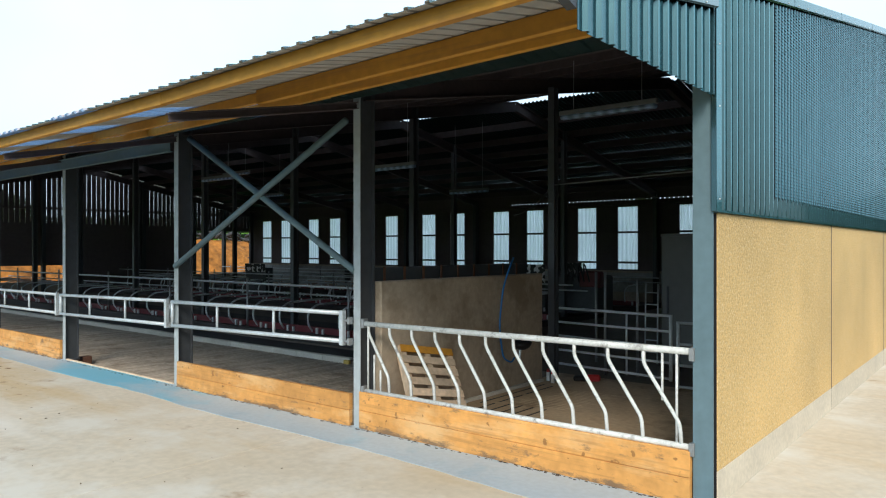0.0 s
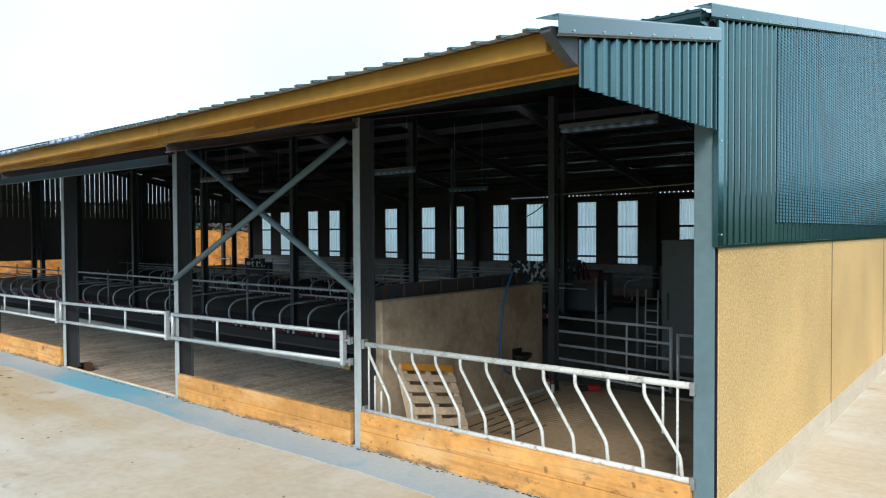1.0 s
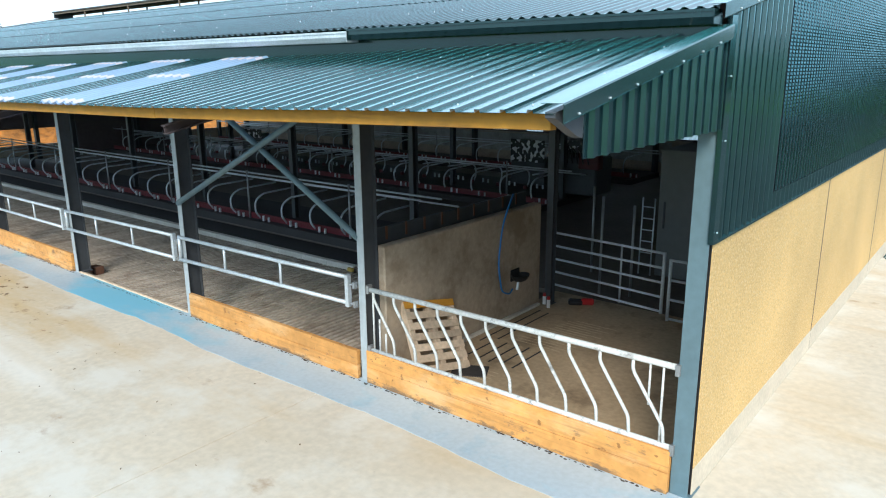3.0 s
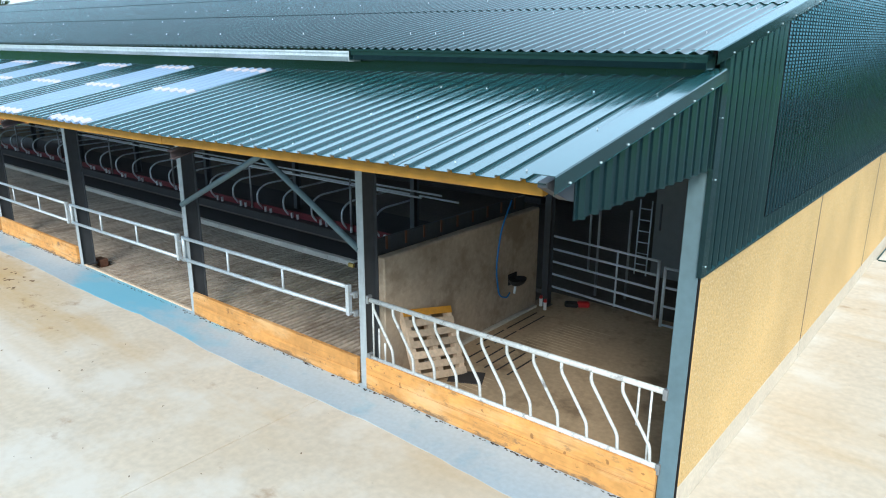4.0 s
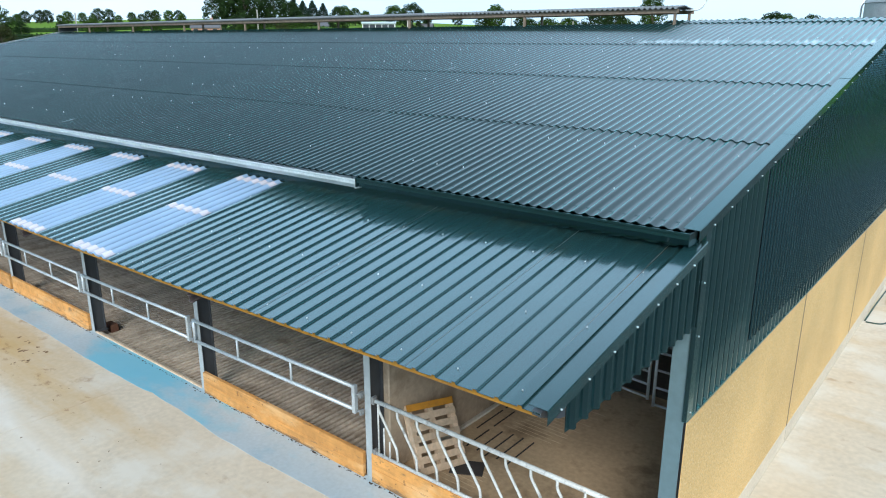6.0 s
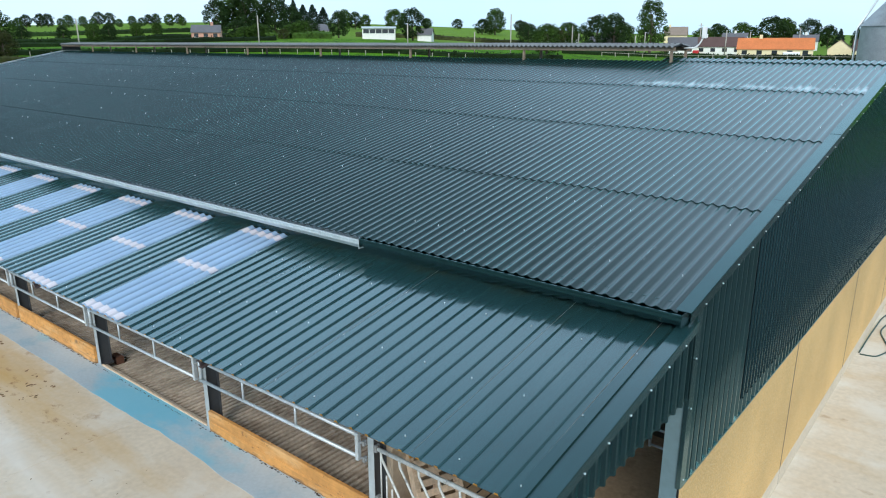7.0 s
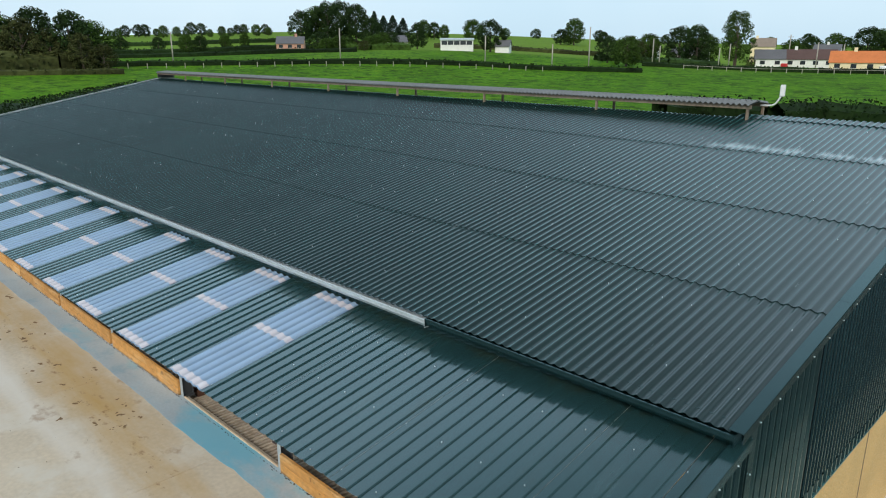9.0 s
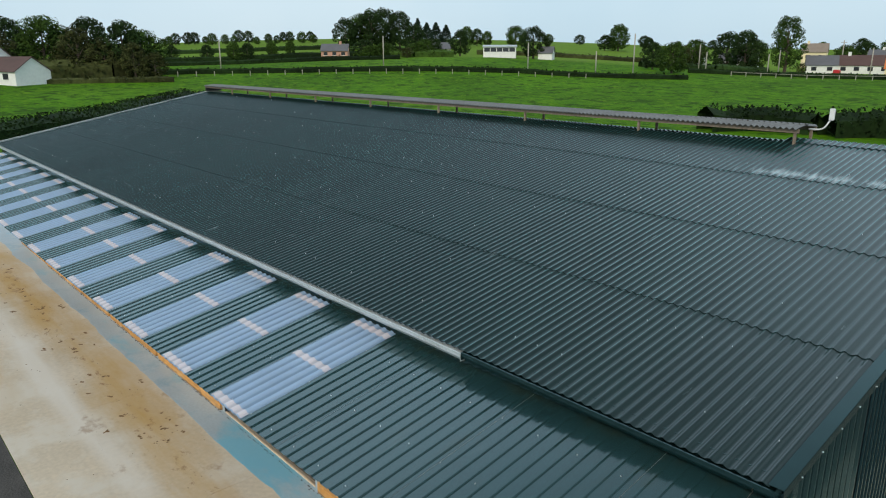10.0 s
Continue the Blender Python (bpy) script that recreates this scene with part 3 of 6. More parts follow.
# Pale bands stand for the timber purlins seen through the rooflights.
lap_band = mesh_of("lap_band", profile_sheet(ribs(SHEET, 0.208, 0.030, 0.10, 0.04), 0.13, 0.003), CLEAR_BAND)
BACKING = mat("pale_grey_backing_coat", (0.40, 0.39, 0.36), 0.6, vary=0.10, fine=6, coarse=0.6, bump=0.03, dirt=(0.26, 0.23, 0.19), dirt_at=0.55, dirt_amount=0.5)
steel_sheet.materials.append(BACKING)
i = 0
x = -0.12
edge = mesh_of("canopy_sheet", profile_sheet(ribs(0.208, 0.208, 0.021, 0.050, 0.040) + [(0.28, 0)], length, 0.004), GREEN_STEEL)
edge.materials.append(BACKING)
piece("canopy_sheet", edge, canopy, pose(-0.12, -3.07, canopy_z(-3.07), TILT_ROOF))
while x - SHEET > LEFT - 0.3:
    x -= SHEET
    z = canopy_z(-3.07) + (0.003 if i % 2 else 0) + canopy_fall(x)
    lean = -math.degrees(math.atan((canopy_fall(x + SHEET) - canopy_fall(x)) / SHEET))
    if i >= 6 and i % 2 == 0:
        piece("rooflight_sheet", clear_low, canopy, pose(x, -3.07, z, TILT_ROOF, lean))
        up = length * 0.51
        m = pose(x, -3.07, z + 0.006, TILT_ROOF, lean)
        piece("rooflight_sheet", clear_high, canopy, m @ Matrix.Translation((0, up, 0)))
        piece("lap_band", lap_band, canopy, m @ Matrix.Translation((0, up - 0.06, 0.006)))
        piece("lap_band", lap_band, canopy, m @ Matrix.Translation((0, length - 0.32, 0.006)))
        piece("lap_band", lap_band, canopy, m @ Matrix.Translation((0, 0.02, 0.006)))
    else:
        piece("canopy_sheet", steel_sheet, canopy, pose(x, -3.07, z, TILT_ROOF, lean))
    i += 1

for k in range(BAYS + 1):
    x1 = 0.06 if k == 0 else -BAY * k - 0.005
    x0 = -BAY * (k + 1) + 0.005 if k < BAYS else LEFT
    drop = 0.012 * ((k * 5) % 3)
    fall0, fall1 = canopy_fall(x0), canopy_fall(x1)
    for y, h in (((-2.94, 0.14), (-1.70, 0.18), (-0.85, 0.16)) if k == 0 else ((-2.94, 0.12), (-1.52, 0.11), (-0.55, 0.10))):
        bm = boxed(x0, x1, y, y + 0.075, canopy_z(y) - h - drop, canopy_z(y) - 0.008, 0.004)
        for v in bm.verts:
            v.co.z += fall0 + (fall1 - fall0) * (v.co.x - x0) / (x1 - x0)
        ob = mesh_object("canopy_purlin", bm, TIMBER)
        tagged(ob, "orange treated timber purlin along the canopy edge" if y < -2.5 else "orange treated timber purlin under the canopy", "purlin", group="canopy purlins")

# fixings of the canopy sheets
bm = bmesh.new()
for y in (-2.9, -1.9, -0.8):
    x = -0.1
    while x > LEFT:
        bmesh.ops.create_cone(bm, segments=5, cap_ends=True, radius1=0.007, radius2=0.005, depth=0.012, matrix=Matrix.Translation((x, y, canopy_z(y) + 0.012 + canopy_fall(x))))
        x -= 0.624
fix = part("fixings", bm, GALV, canopy)
tagged(fix, kind="stuff")

# ---- gutters ----
def gutter(x0, x1, y, z, name, label, material):
    ob = thing(name, label, "gutter")
    part("front_face", boxed(x0, x1, y - 0.10, y - 0.092, z - 0.068, z), material, ob)
    bm = bmesh.new()
    ends = [[bm.verts.new((x, y + dy, z + dz)) for dy, dz in ((-0.10, -0.069), (-0.055, -0.13), (-0.05, -0.124), (-0.092, -0.066))] for x in (x0, x1)]
    for k in range(4):
        bm.faces.new((ends[0][k], ends[0][(k + 1) % 4], ends[1][(k + 1) % 4], ends[1][k]))
    bm.faces.new(ends[0][::-1])
    bm.faces.new(ends[1])
    bmesh.ops.recalc_face_normals(bm, faces=bm.faces)
    part("lower_fold", bm, material, ob)
    part("base", boxed(x0, x1, y - 0.05, y + 0.10, z - 0.13, z - 0.122), material, ob)
    part("back_face", boxed(x0, x1, y + 0.092, y + 0.10, z - 0.122, z - 0.02), material, ob)
    part("lip", boxed(x0, x1, y - 0.115, y - 0.10, z - 0.02, z + 0.004), material, ob)
    part("end_cap", boxed(x1, x1 + 0.006, y - 0.115, y + 0.10, z - 0.13, z + 0.002), material, ob)
    part("end_cap", boxed(x0 - 0.006, x0, y - 0.115, y + 0.10, z - 0.13, z + 0.002), material, ob)
    return ob


gutter(-4.52, 0.15, -0.24, 5.085, "gutter", "dark green box gutter above the canopy", GREEN_FLASH)
gutter(LEFT, -4.54, -0.24, 5.06, "gutter", "pale galvanised box gutter above the canopy", GALV)
ob = mesh_object("eave_flashing", boxed(LEFT, RIGHT - 0.06, -0.12, -0.112, canopy_z(-0.1) - 0.26, 5.13), GREEN_FLASH)
tagged(ob, "green flashing strip behind the gutter", "flashing", kind="structure")

# ---- main roof ----
roof_front = thing("roof_front", "dark grey-green corrugated fibre cement roof slope", "roof", kind="structure")
COVER = 1.022
starts = [EAVE_Y - 0.05, 2.5, 5.5, 8.5]
ends = [2.65, 5.65, 8.65, RIDGE - 0.28]
cols = int((RIGHT - LEFT) / COVER)
for s, e in zip(starts, ends):
    me = mesh_of("roof_sheet", profile_sheet(wave(COVER, 0.146, 0.027, 14, 1.4), (e - s) / math.cos(math.atan(SLOPE)), 0.009, True), FIBRE_ROOF)
    for c in range(cols + 1):
        x = RIGHT - 0.1 - (c + 1) * COVER
        lift = 0.013 * (starts.index(s)) - 0.03
        piece("roof_sheet", me, roof_front, pose(x, s, roof_z(s) + lift, TILT_ROOF))
roof_back = thing("roof_back", "dark corrugated fibre cement back roof slope", "roof", kind="structure")
for x0, x1, gap in ((-4.75, RIGHT, 0.30), (LEFT, -4.75, 0.88)):
    me = profile_sheet(wave(x1 - x0, 0.146, 0.052, 6), (BACK + 0.1 - RIDGE - gap) / math.cos(math.atan(SLOPE)), 0.009, True)
    bmesh.ops.transform(me, matrix=pose(x1 - 0.02, BACK + 0.1, roof_z(BACK + 0.1), TILT_ROOF, 0, 180), verts=me.verts)
    tagged(part("sheeting", me, FIBRE_ROOF, roof_back), kind="stuff")

# closed ridge pieces over the first bay
ridge = thing("ridge_cap", "corrugated fibre cement ridge pieces", "ridge", kind="structure")
ridge_me = mesh_of("ridge_piece", profile_sheet(wave(1.022, 0.146, 0.027, 14, 1.4), 0.36, 0.009, True), FIBRE_ROOF)
for c in range(5):
    x = RIGHT - 0.1 - (c + 1) * 1.022
    piece("ridge_piece", ridge_me, ridge, pose(x, RIDGE - 0.34, roof_z(RIDGE - 0.34) + 0.03, TILT_ROOF))
    piece("ridge_piece", ridge_me, ridge, pose(x + 1.022, RIDGE + 0.34, roof_z(RIDGE - 0.34) + 0.03, TILT_ROOF, 0, 180))

# raised ridge ventilator
vent = thing("ridge_ventilator", "raised grey corrugated ridge ventilator cap on short posts", "roof vent")
VX0, VX1 = LEFT + 0.1, -4.58
top_z = roof_z(RIDGE) + 0.36
for side in (0, 1):
    bm = profile_sheet(wave(VX1 - VX0, 0.146, 0.05, 6), 0.62, 0.009, True)
    m = pose(VX0, RIDGE - 0.6, top_z - 0.06, 6) if side == 0 else pose(VX1, RIDGE + 0.6, top_z - 0.06, 6, 0, 180)
    bmesh.ops.transform(bm, matrix=m, verts=bm.verts)
    part("cap_slope", bm, FIBRE_CAP, vent)
part("end_plate", boxed(VX0 - 0.06, VX0 - 0.01, RIDGE - 0.5, RIDGE + 0.5, top_z - 0.34, top_z + 0.02, 0.01), STEEL_DARK, vent)
for y in (RIDGE - 0.52, RIDGE + 0.48):
    part("side_rail", boxed(VX0, VX1, y, y + 0.04, top_z - 0.15, top_z - 0.055), VENT_WOOD, vent)
x = VX1 - 0.1
while x > VX0:
    for y in (RIDGE - 0.5, RIDGE + 0.44):
        part("post", boxed(x - 0.03, x + 0.03, y, y + 0.06, roof_z(y) - 0.05, top_z - 0.1), VENT_WOOD, vent)
    x -= 4.4
bm = tube(bmesh.new(), bent([(VX1 + 0.02, RIDGE, top_z - 0.08), (VX1 + 0.36, RIDGE, top_z - 0.07), (VX1 + 0.5, RIDGE, top_z + 0.2)], 0.2), 0.02)
sensor = thing("wind_sensor", "white wind sensor on a bent white pipe at the ridge", "sensor")
part("pipe", bm, WHITE, sensor, smooth=True)
part("head", boxed(VX1 + 0.46, VX1 + 0.56, RIDGE - 0.05, RIDGE + 0.05, top_z + 0.16, top_z + 0.44, 0.01), WHITE, sensor)

# roof fixings
bm = bmesh.new()
rng = random.Random(4)
for y in [0.35 + 1.45 * i for i in range(8)]:
    x = RIGHT - 0.3
    while x > LEFT:
        if rng.random() < 0.34:
            bmesh.ops.create_cone(bm, segments=5, cap_ends=True, radius1=0.0065, radius2=0.004, depth=0.02, matrix=Matrix.Translation((x, y + rng.uniform(-0.03, 0.03), roof_z(y) + 0.045)))
        x -= 0.438
tagged(part("fixings", bm, GALV, roof_front), kind="stuff")

# ---- near gable ----
gable = thing("wall_east", "yellow exposed-aggregate concrete panels on the gable", "wall", kind="structure")
PANEL = 5.36
SEAL = mat("joint_sealant", (0.12, 0.085, 0.05), 0.8, vary=0.2, bump=0.1)
panel_me = mesh_of("wall_panel", boxed(0.0, 0.15, 0.013, PANEL - 0.013, 0.33, 2.87, 0.006), AGGREGATE)
foot_me = mesh_of("panel_foot", boxed(-0.004, 0.154, 0.008, PANEL - 0.008, -0.1, 0.33, 0.004), FOOT)
for k in range(4):
    y = 0.08 + PANEL * k
    piece("wall_panel", panel_me, gable, pose(0.03, y, 0))
    piece("panel_foot", foot_me, gable, pose(0.03, y, 0))
part("joint_filler", boxed(0.06, 0.173, 0.085, 21.5, -0.1, 2.86), BLACK, gable)
for k in range(1, 4):
    part("joint_strip", boxed(0.172, 0.1825, 0.08 + PANEL * k - 0.022, 0.08 + PANEL * k + 0.022, 0.0, 2.87), SEAL, gable, "dark brown sealed joint")
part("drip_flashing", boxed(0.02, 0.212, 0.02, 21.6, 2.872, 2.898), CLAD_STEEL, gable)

clad = thing("gable_cladding", "dark green box-profile gable cladding with a vented area", "cladding", kind="structure")


def upright_sheet(y0, y1, z0, top, material, x=0.175, rib=0.034, pitch=0.2, foot=0.07, crown=0.03):
    """Box-profile sheeting standing on the gable, cut to the line top(y)."""
    bm = bmesh.new()
    prof = []
    y = y0
    while y < y1 - 1e-6:
        c = min(y + pitch, y1)
        w = c - y
        prof += [(y, 0), (y + w * (0.5 - foot / pitch / 2), 0), (y + w * (0.5 - crown / pitch / 2), rib), (y + w * (0.5 + crown / pitch / 2), rib), (y + w * (0.5 + foot / pitch / 2), 0)]
        y = c
    prof.append((y1, 0))
    lo = [bm.verts.new((x + d, yy, z0)) for yy, d in prof]
    hi = [bm.verts.new((x + d, yy, top(yy))) for yy, d in prof]
    lo2 = [bm.verts.new((x + d - 0.004, yy, z0)) for yy, d in prof]
    hi2 = [bm.verts.new((x + d - 0.004, yy, top(yy))) for yy, d in prof]
    for a in range(len(prof) - 1):
        bm.faces.new((lo[a], lo[a + 1], hi[a + 1], hi[a]))
        bm.faces.new((lo2[a + 1], lo2[a], hi2[a], hi2[a + 1]))
        bm.faces.new((lo[a + 1], lo[a], lo2[a], lo2[a + 1]))
    return bm


def roofline(y):
    return roof_z(y) - 0.05


VENT_Y0, VENT_Y1, VENT_Z = 2.08, 20.3, 3.12
for y0, y1 in ((0.13, VENT_Y0), (VENT_Y1, BACK)):
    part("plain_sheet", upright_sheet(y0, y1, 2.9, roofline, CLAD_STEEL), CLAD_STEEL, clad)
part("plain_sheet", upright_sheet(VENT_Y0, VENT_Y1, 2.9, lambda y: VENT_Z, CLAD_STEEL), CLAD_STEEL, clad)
# Recess shade between the louvre lips is put into this near-black sheet.
VENT_DARK = mat("louvre_recess_dark", (0.008, 0.016, 0.019), 0.5, vary=0.05, bump=0.0)
part("vented_sheet", upright_sheet(VENT_Y0, VENT_Y1, VENT_Z - 0.02, roofline, VENT_DARK, x=0.183, rib=0.006), VENT_DARK, clad, "near-black sheet giving the louvre recesses their shade")
LOUVRE = mat("pressed_louvre_steel", (0.020, 0.060, 0.070), 0.22, 0.75, vary=0.2, fine=6, coarse=0.6, bump=0.0, tint=(0.55, 0.92, 1.0))
# pressed louvres: small lips leaning outwards at the foot, row upon row
verts, faces = [], []
y = VENT_Y0 + 0.07
while y < VENT_Y1 - 0.07:
    z = VENT_Z + 0.02
    while z < roofline(y) - 0.12:
        k = len(verts)
        verts += [(0.203, y - 0.042, z), (0.203, y + 0.042, z), (0.198, y + 0.042, z + 0.025), (0.198, y - 0.042, z + 0.025), (0.189, y - 0.042, z), (0.189, y + 0.042, z)]
        faces += [(k, k + 1, k + 2, k + 3), (k + 4, k + 5, k + 1, k)]
        z += 0.042
    y += 0.145
louvre_me = bpy.data.meshes.new("louvres")
louvre_me.from_pydata(verts, [], faces)
louvre_me.materials.append(LOUVRE)
louvres = new("louvres", louvre_me)
louvres.parent = clad
tagged(louvres, "rows of small pressed green louvres", kind="stuff")
# narrow pressed ribs between the columns of louvres
bm = bmesh.new()
y = VENT_Y0 + 0.1425
while y < VENT_Y1 - 0.1:
    top = roofline(y) - 0.06
    foot_ring = [bm.verts.new((px, y + dy, VENT_Z)) for px, dy in ((0.186, -0.022), (0.199, -0.010), (0.199, 0.010), (0.186, 0.022))]
    head_ring = [bm.verts.new((v.co.x, v.co.y, top)) for v in foot_ring]
    for a in range(3):
        bm.faces.new((foot_ring[a], foot_ring[a + 1], head_ring[a + 1], head_ring[a]))
    bm.faces.new(foot_ring[::-1])
    y += 0.145
tagged(part("vent_ribs", bm, CLAD_STEEL, clad, "narrow upright ribs between the louvres"), kind="stuff")
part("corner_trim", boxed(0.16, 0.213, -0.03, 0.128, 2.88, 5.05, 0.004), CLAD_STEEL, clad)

# barge flashings: a flat top flange and a drop down the gable, in lengths
def barge(y0, y1, zf, top, drop, name, material):
    bm = bmesh.new()
    a, b = zf(y0), zf(y1)
    vs = [[(0.075, y, z + top), (0.235, y, z + top), (0.240, y, z + top - 0.012), (0.240, y, z - drop), (0.228, y, z - drop - 0.012)] for y, z in ((y0, a), (y1, b))]
    r = [[bm.verts.new(p) for p in row] for row in vs]
    r2 = [[bm.verts.new((p[0] - 0.004, p[1], p[2] - 0.004)) for p in row] for row in vs]
    for k in range(4):
        bm.faces.new((r[0][k], r[0][k + 1], r[1][k + 1], r[1][k]))
        bm.faces.new((r2[0][k + 1], r2[0][k], r2[1][k], r2[1][k + 1]))
    for row, row2 in zip(r, r2):
        for k in range(4):
            bm.faces.new((row[k], row[k + 1], row2[k + 1], row2[k]))
    bmesh.ops.recalc_face_normals(bm, faces=bm.faces)
    return part(name, bm, material, clad)


for s, e in ((-0.32, 2.9), (2.88, 5.95), (5.93, 9.0), (8.98, RIDGE + 0.02)):
    barge(s, e, lambda y: roof_z(y) + 0.004 * (s > 3), 0.012, 0.11, "barge_flashing", GREEN_FLASH)
barge(RIDGE + 0.02, BACK + 0.1, roof_z, 0.012, 0.11, "barge_flashing", GREEN_FLASH)
barge(-3.09, -0.04, canopy_z, 0.070, 0.05, "canopy_barge", GREEN_STEEL)
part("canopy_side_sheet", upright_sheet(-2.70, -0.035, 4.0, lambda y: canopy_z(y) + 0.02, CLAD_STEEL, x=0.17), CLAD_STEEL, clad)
bm = bmesh.new()
ring = [[bm.verts.new((x, y, z)) for y, z in ((-3.06, 4.325), (-2.70, 4.385), (-2.70, 4.14), (-2.78, 4.16), (-3.06, 4.29))] for x in (0.09, 0.165)]
for a in range(5):
    bm.faces.new((ring[0][a], ring[0][(a + 1) % 5], ring[1][(a + 1) % 5], ring[1][a]))
bm.faces.new(ring[0])
bm.faces.new(ring[1][::-1])
bmesh.ops.recalc_face_normals(bm, faces=bm.faces)
part("end_bracket", bm, STEEL_DARK, clad, "dark tapered steel bracket at the canopy corner")
bm = bmesh.new()
for y in [-2.9 + 0.42 * i for i in range(7)]:
    bmesh.ops.create_cone(bm, segments=6, cap_ends=True, radius1=0.009, radius2=0.007, depth=0.012, matrix=pose(0.244, y, canopy_z(y) - 0.035, 0, 90))
for y in [0.1 + 0.5 * i for i in range(22)]:
    bmesh.ops.create_cone(bm, segments=6, cap_ends=True, radius1=0.009, radius2=0.007, depth=0.012, matrix=pose(0.244, y, roof_z(y) - 0.09, 0, 90))
for z in (3.0, 3.9, 4.5):
    bmesh.ops.create_cone(bm, segments=6, cap_ends=True, radius1=0.009, radius2=0.007, depth=0.012, matrix=pose(0.23, 0.02, z, 0, 90))
tagged(part("fixings", bm, GALV, clad), kind="stuff")

# ---- back wall, with pairs of translucent strips ----
back_wall = thing("wall_north", "dark sheeted back wall with tall translucent strips", "wall", kind="structure")
part("stub_wall", boxed(LEFT, RIGHT - 0.2, BACK - 0.1, BACK + 0.1, -0.1, 1.54), CONCRETE, back_wall)
W_LO, W_HI = 1.60, 4.38
SLOT_LO, SLOT_HI = 4.67, 4.72
x_prev = RIGHT - 0.2
wins = []
for k in range(0, BAYS):
    for off in (1.42, 3.42):
        wins.append(-BAY * k - off)
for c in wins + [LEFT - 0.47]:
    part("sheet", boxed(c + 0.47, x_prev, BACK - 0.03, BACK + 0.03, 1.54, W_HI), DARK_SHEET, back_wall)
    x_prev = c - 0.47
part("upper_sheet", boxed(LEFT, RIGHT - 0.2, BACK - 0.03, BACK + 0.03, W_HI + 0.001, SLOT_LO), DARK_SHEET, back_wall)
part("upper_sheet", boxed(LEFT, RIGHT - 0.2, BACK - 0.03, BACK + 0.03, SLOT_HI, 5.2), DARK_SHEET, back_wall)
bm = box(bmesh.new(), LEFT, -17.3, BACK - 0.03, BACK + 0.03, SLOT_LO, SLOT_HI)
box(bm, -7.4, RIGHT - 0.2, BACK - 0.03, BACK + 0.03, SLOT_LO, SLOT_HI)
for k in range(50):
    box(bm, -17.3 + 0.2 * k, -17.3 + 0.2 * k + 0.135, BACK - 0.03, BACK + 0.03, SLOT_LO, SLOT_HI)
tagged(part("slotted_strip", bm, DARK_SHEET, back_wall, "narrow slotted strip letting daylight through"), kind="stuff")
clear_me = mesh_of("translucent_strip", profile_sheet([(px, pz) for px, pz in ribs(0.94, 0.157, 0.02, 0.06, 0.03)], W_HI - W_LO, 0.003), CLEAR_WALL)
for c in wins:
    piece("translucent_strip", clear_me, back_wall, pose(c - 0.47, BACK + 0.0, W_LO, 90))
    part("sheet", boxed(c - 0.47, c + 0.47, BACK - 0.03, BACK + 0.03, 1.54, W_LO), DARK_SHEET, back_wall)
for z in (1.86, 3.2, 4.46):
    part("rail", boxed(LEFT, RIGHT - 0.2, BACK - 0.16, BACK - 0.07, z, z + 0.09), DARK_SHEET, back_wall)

# ---- far gable ----
west = thing("wall_west", "dark far gable with spaced boards above and openings below", "wall", kind="structure")
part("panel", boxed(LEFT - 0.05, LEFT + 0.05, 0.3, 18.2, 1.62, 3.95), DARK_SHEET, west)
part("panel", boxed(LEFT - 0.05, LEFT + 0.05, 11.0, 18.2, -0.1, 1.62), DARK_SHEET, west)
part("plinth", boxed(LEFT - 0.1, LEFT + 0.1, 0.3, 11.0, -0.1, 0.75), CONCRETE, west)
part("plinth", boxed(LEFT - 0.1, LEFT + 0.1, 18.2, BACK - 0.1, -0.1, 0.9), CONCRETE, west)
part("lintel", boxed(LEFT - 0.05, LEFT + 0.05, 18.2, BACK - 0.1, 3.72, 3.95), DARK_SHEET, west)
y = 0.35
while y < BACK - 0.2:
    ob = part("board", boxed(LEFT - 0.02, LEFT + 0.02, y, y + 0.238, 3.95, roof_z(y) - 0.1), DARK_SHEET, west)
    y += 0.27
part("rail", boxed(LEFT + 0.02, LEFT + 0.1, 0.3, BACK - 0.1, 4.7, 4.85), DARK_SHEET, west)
for yy in (4.5, 9.0, 14.7, 18.1, 20.3):
    part("gable_post", boxed(LEFT + 0.05, LEFT + 0.3, yy - 0.09, yy + 0.09, -0.1, roof_z(yy) - 0.1), STEEL_DARK, west)
for e in (LEFT,):
    bm = bmesh.new()
    for y0, y1 in ((EAVE_Y - 0.1, RIDGE), (RIDGE, BACK + 0.1)):
        vs = [bm.verts.new((LEFT - 0.05, y0, roof_z(y0) + 0.07)), bm.verts.new((LEFT + 0.03, y0, roof_z(y0) + 0.07)), bm.verts.new((LEFT + 0.03, y1, roof_z(y1) + 0.07)), bm.verts.new((LEFT - 0.05, y1, roof_z(y1) + 0.07))]
        bm.faces.new(vs)
        ws = [bm.verts.new(v.co - Vector((0, 0, 0.2))) for v in vs]
        bm.faces.new((vs[0], vs[3], ws[3], ws[0]))
    part("pale_verge", bm, WHITE, west)

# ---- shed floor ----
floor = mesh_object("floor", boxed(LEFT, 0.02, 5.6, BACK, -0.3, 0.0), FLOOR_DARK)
tagged(floor, "dark concrete floor inside the shed", "floor", kind="structure")
pen = mesh_object("pen_floor", boxed(-4.75, 0.02, 0.03, 5.596, -0.3, 0.003), PEN_FLOOR)
tagged(pen, "brown stained concrete floor of the pen", "floor", kind="structure")
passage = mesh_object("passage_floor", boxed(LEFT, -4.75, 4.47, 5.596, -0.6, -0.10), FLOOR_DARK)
tagged(passage, "dark concrete passage behind the slats", "floor", kind="structure")
pit = mesh_object("slurry_channel", boxed(LEFT, -4.75, 0.03, 5.0, -0.9, -0.601), BLACK)
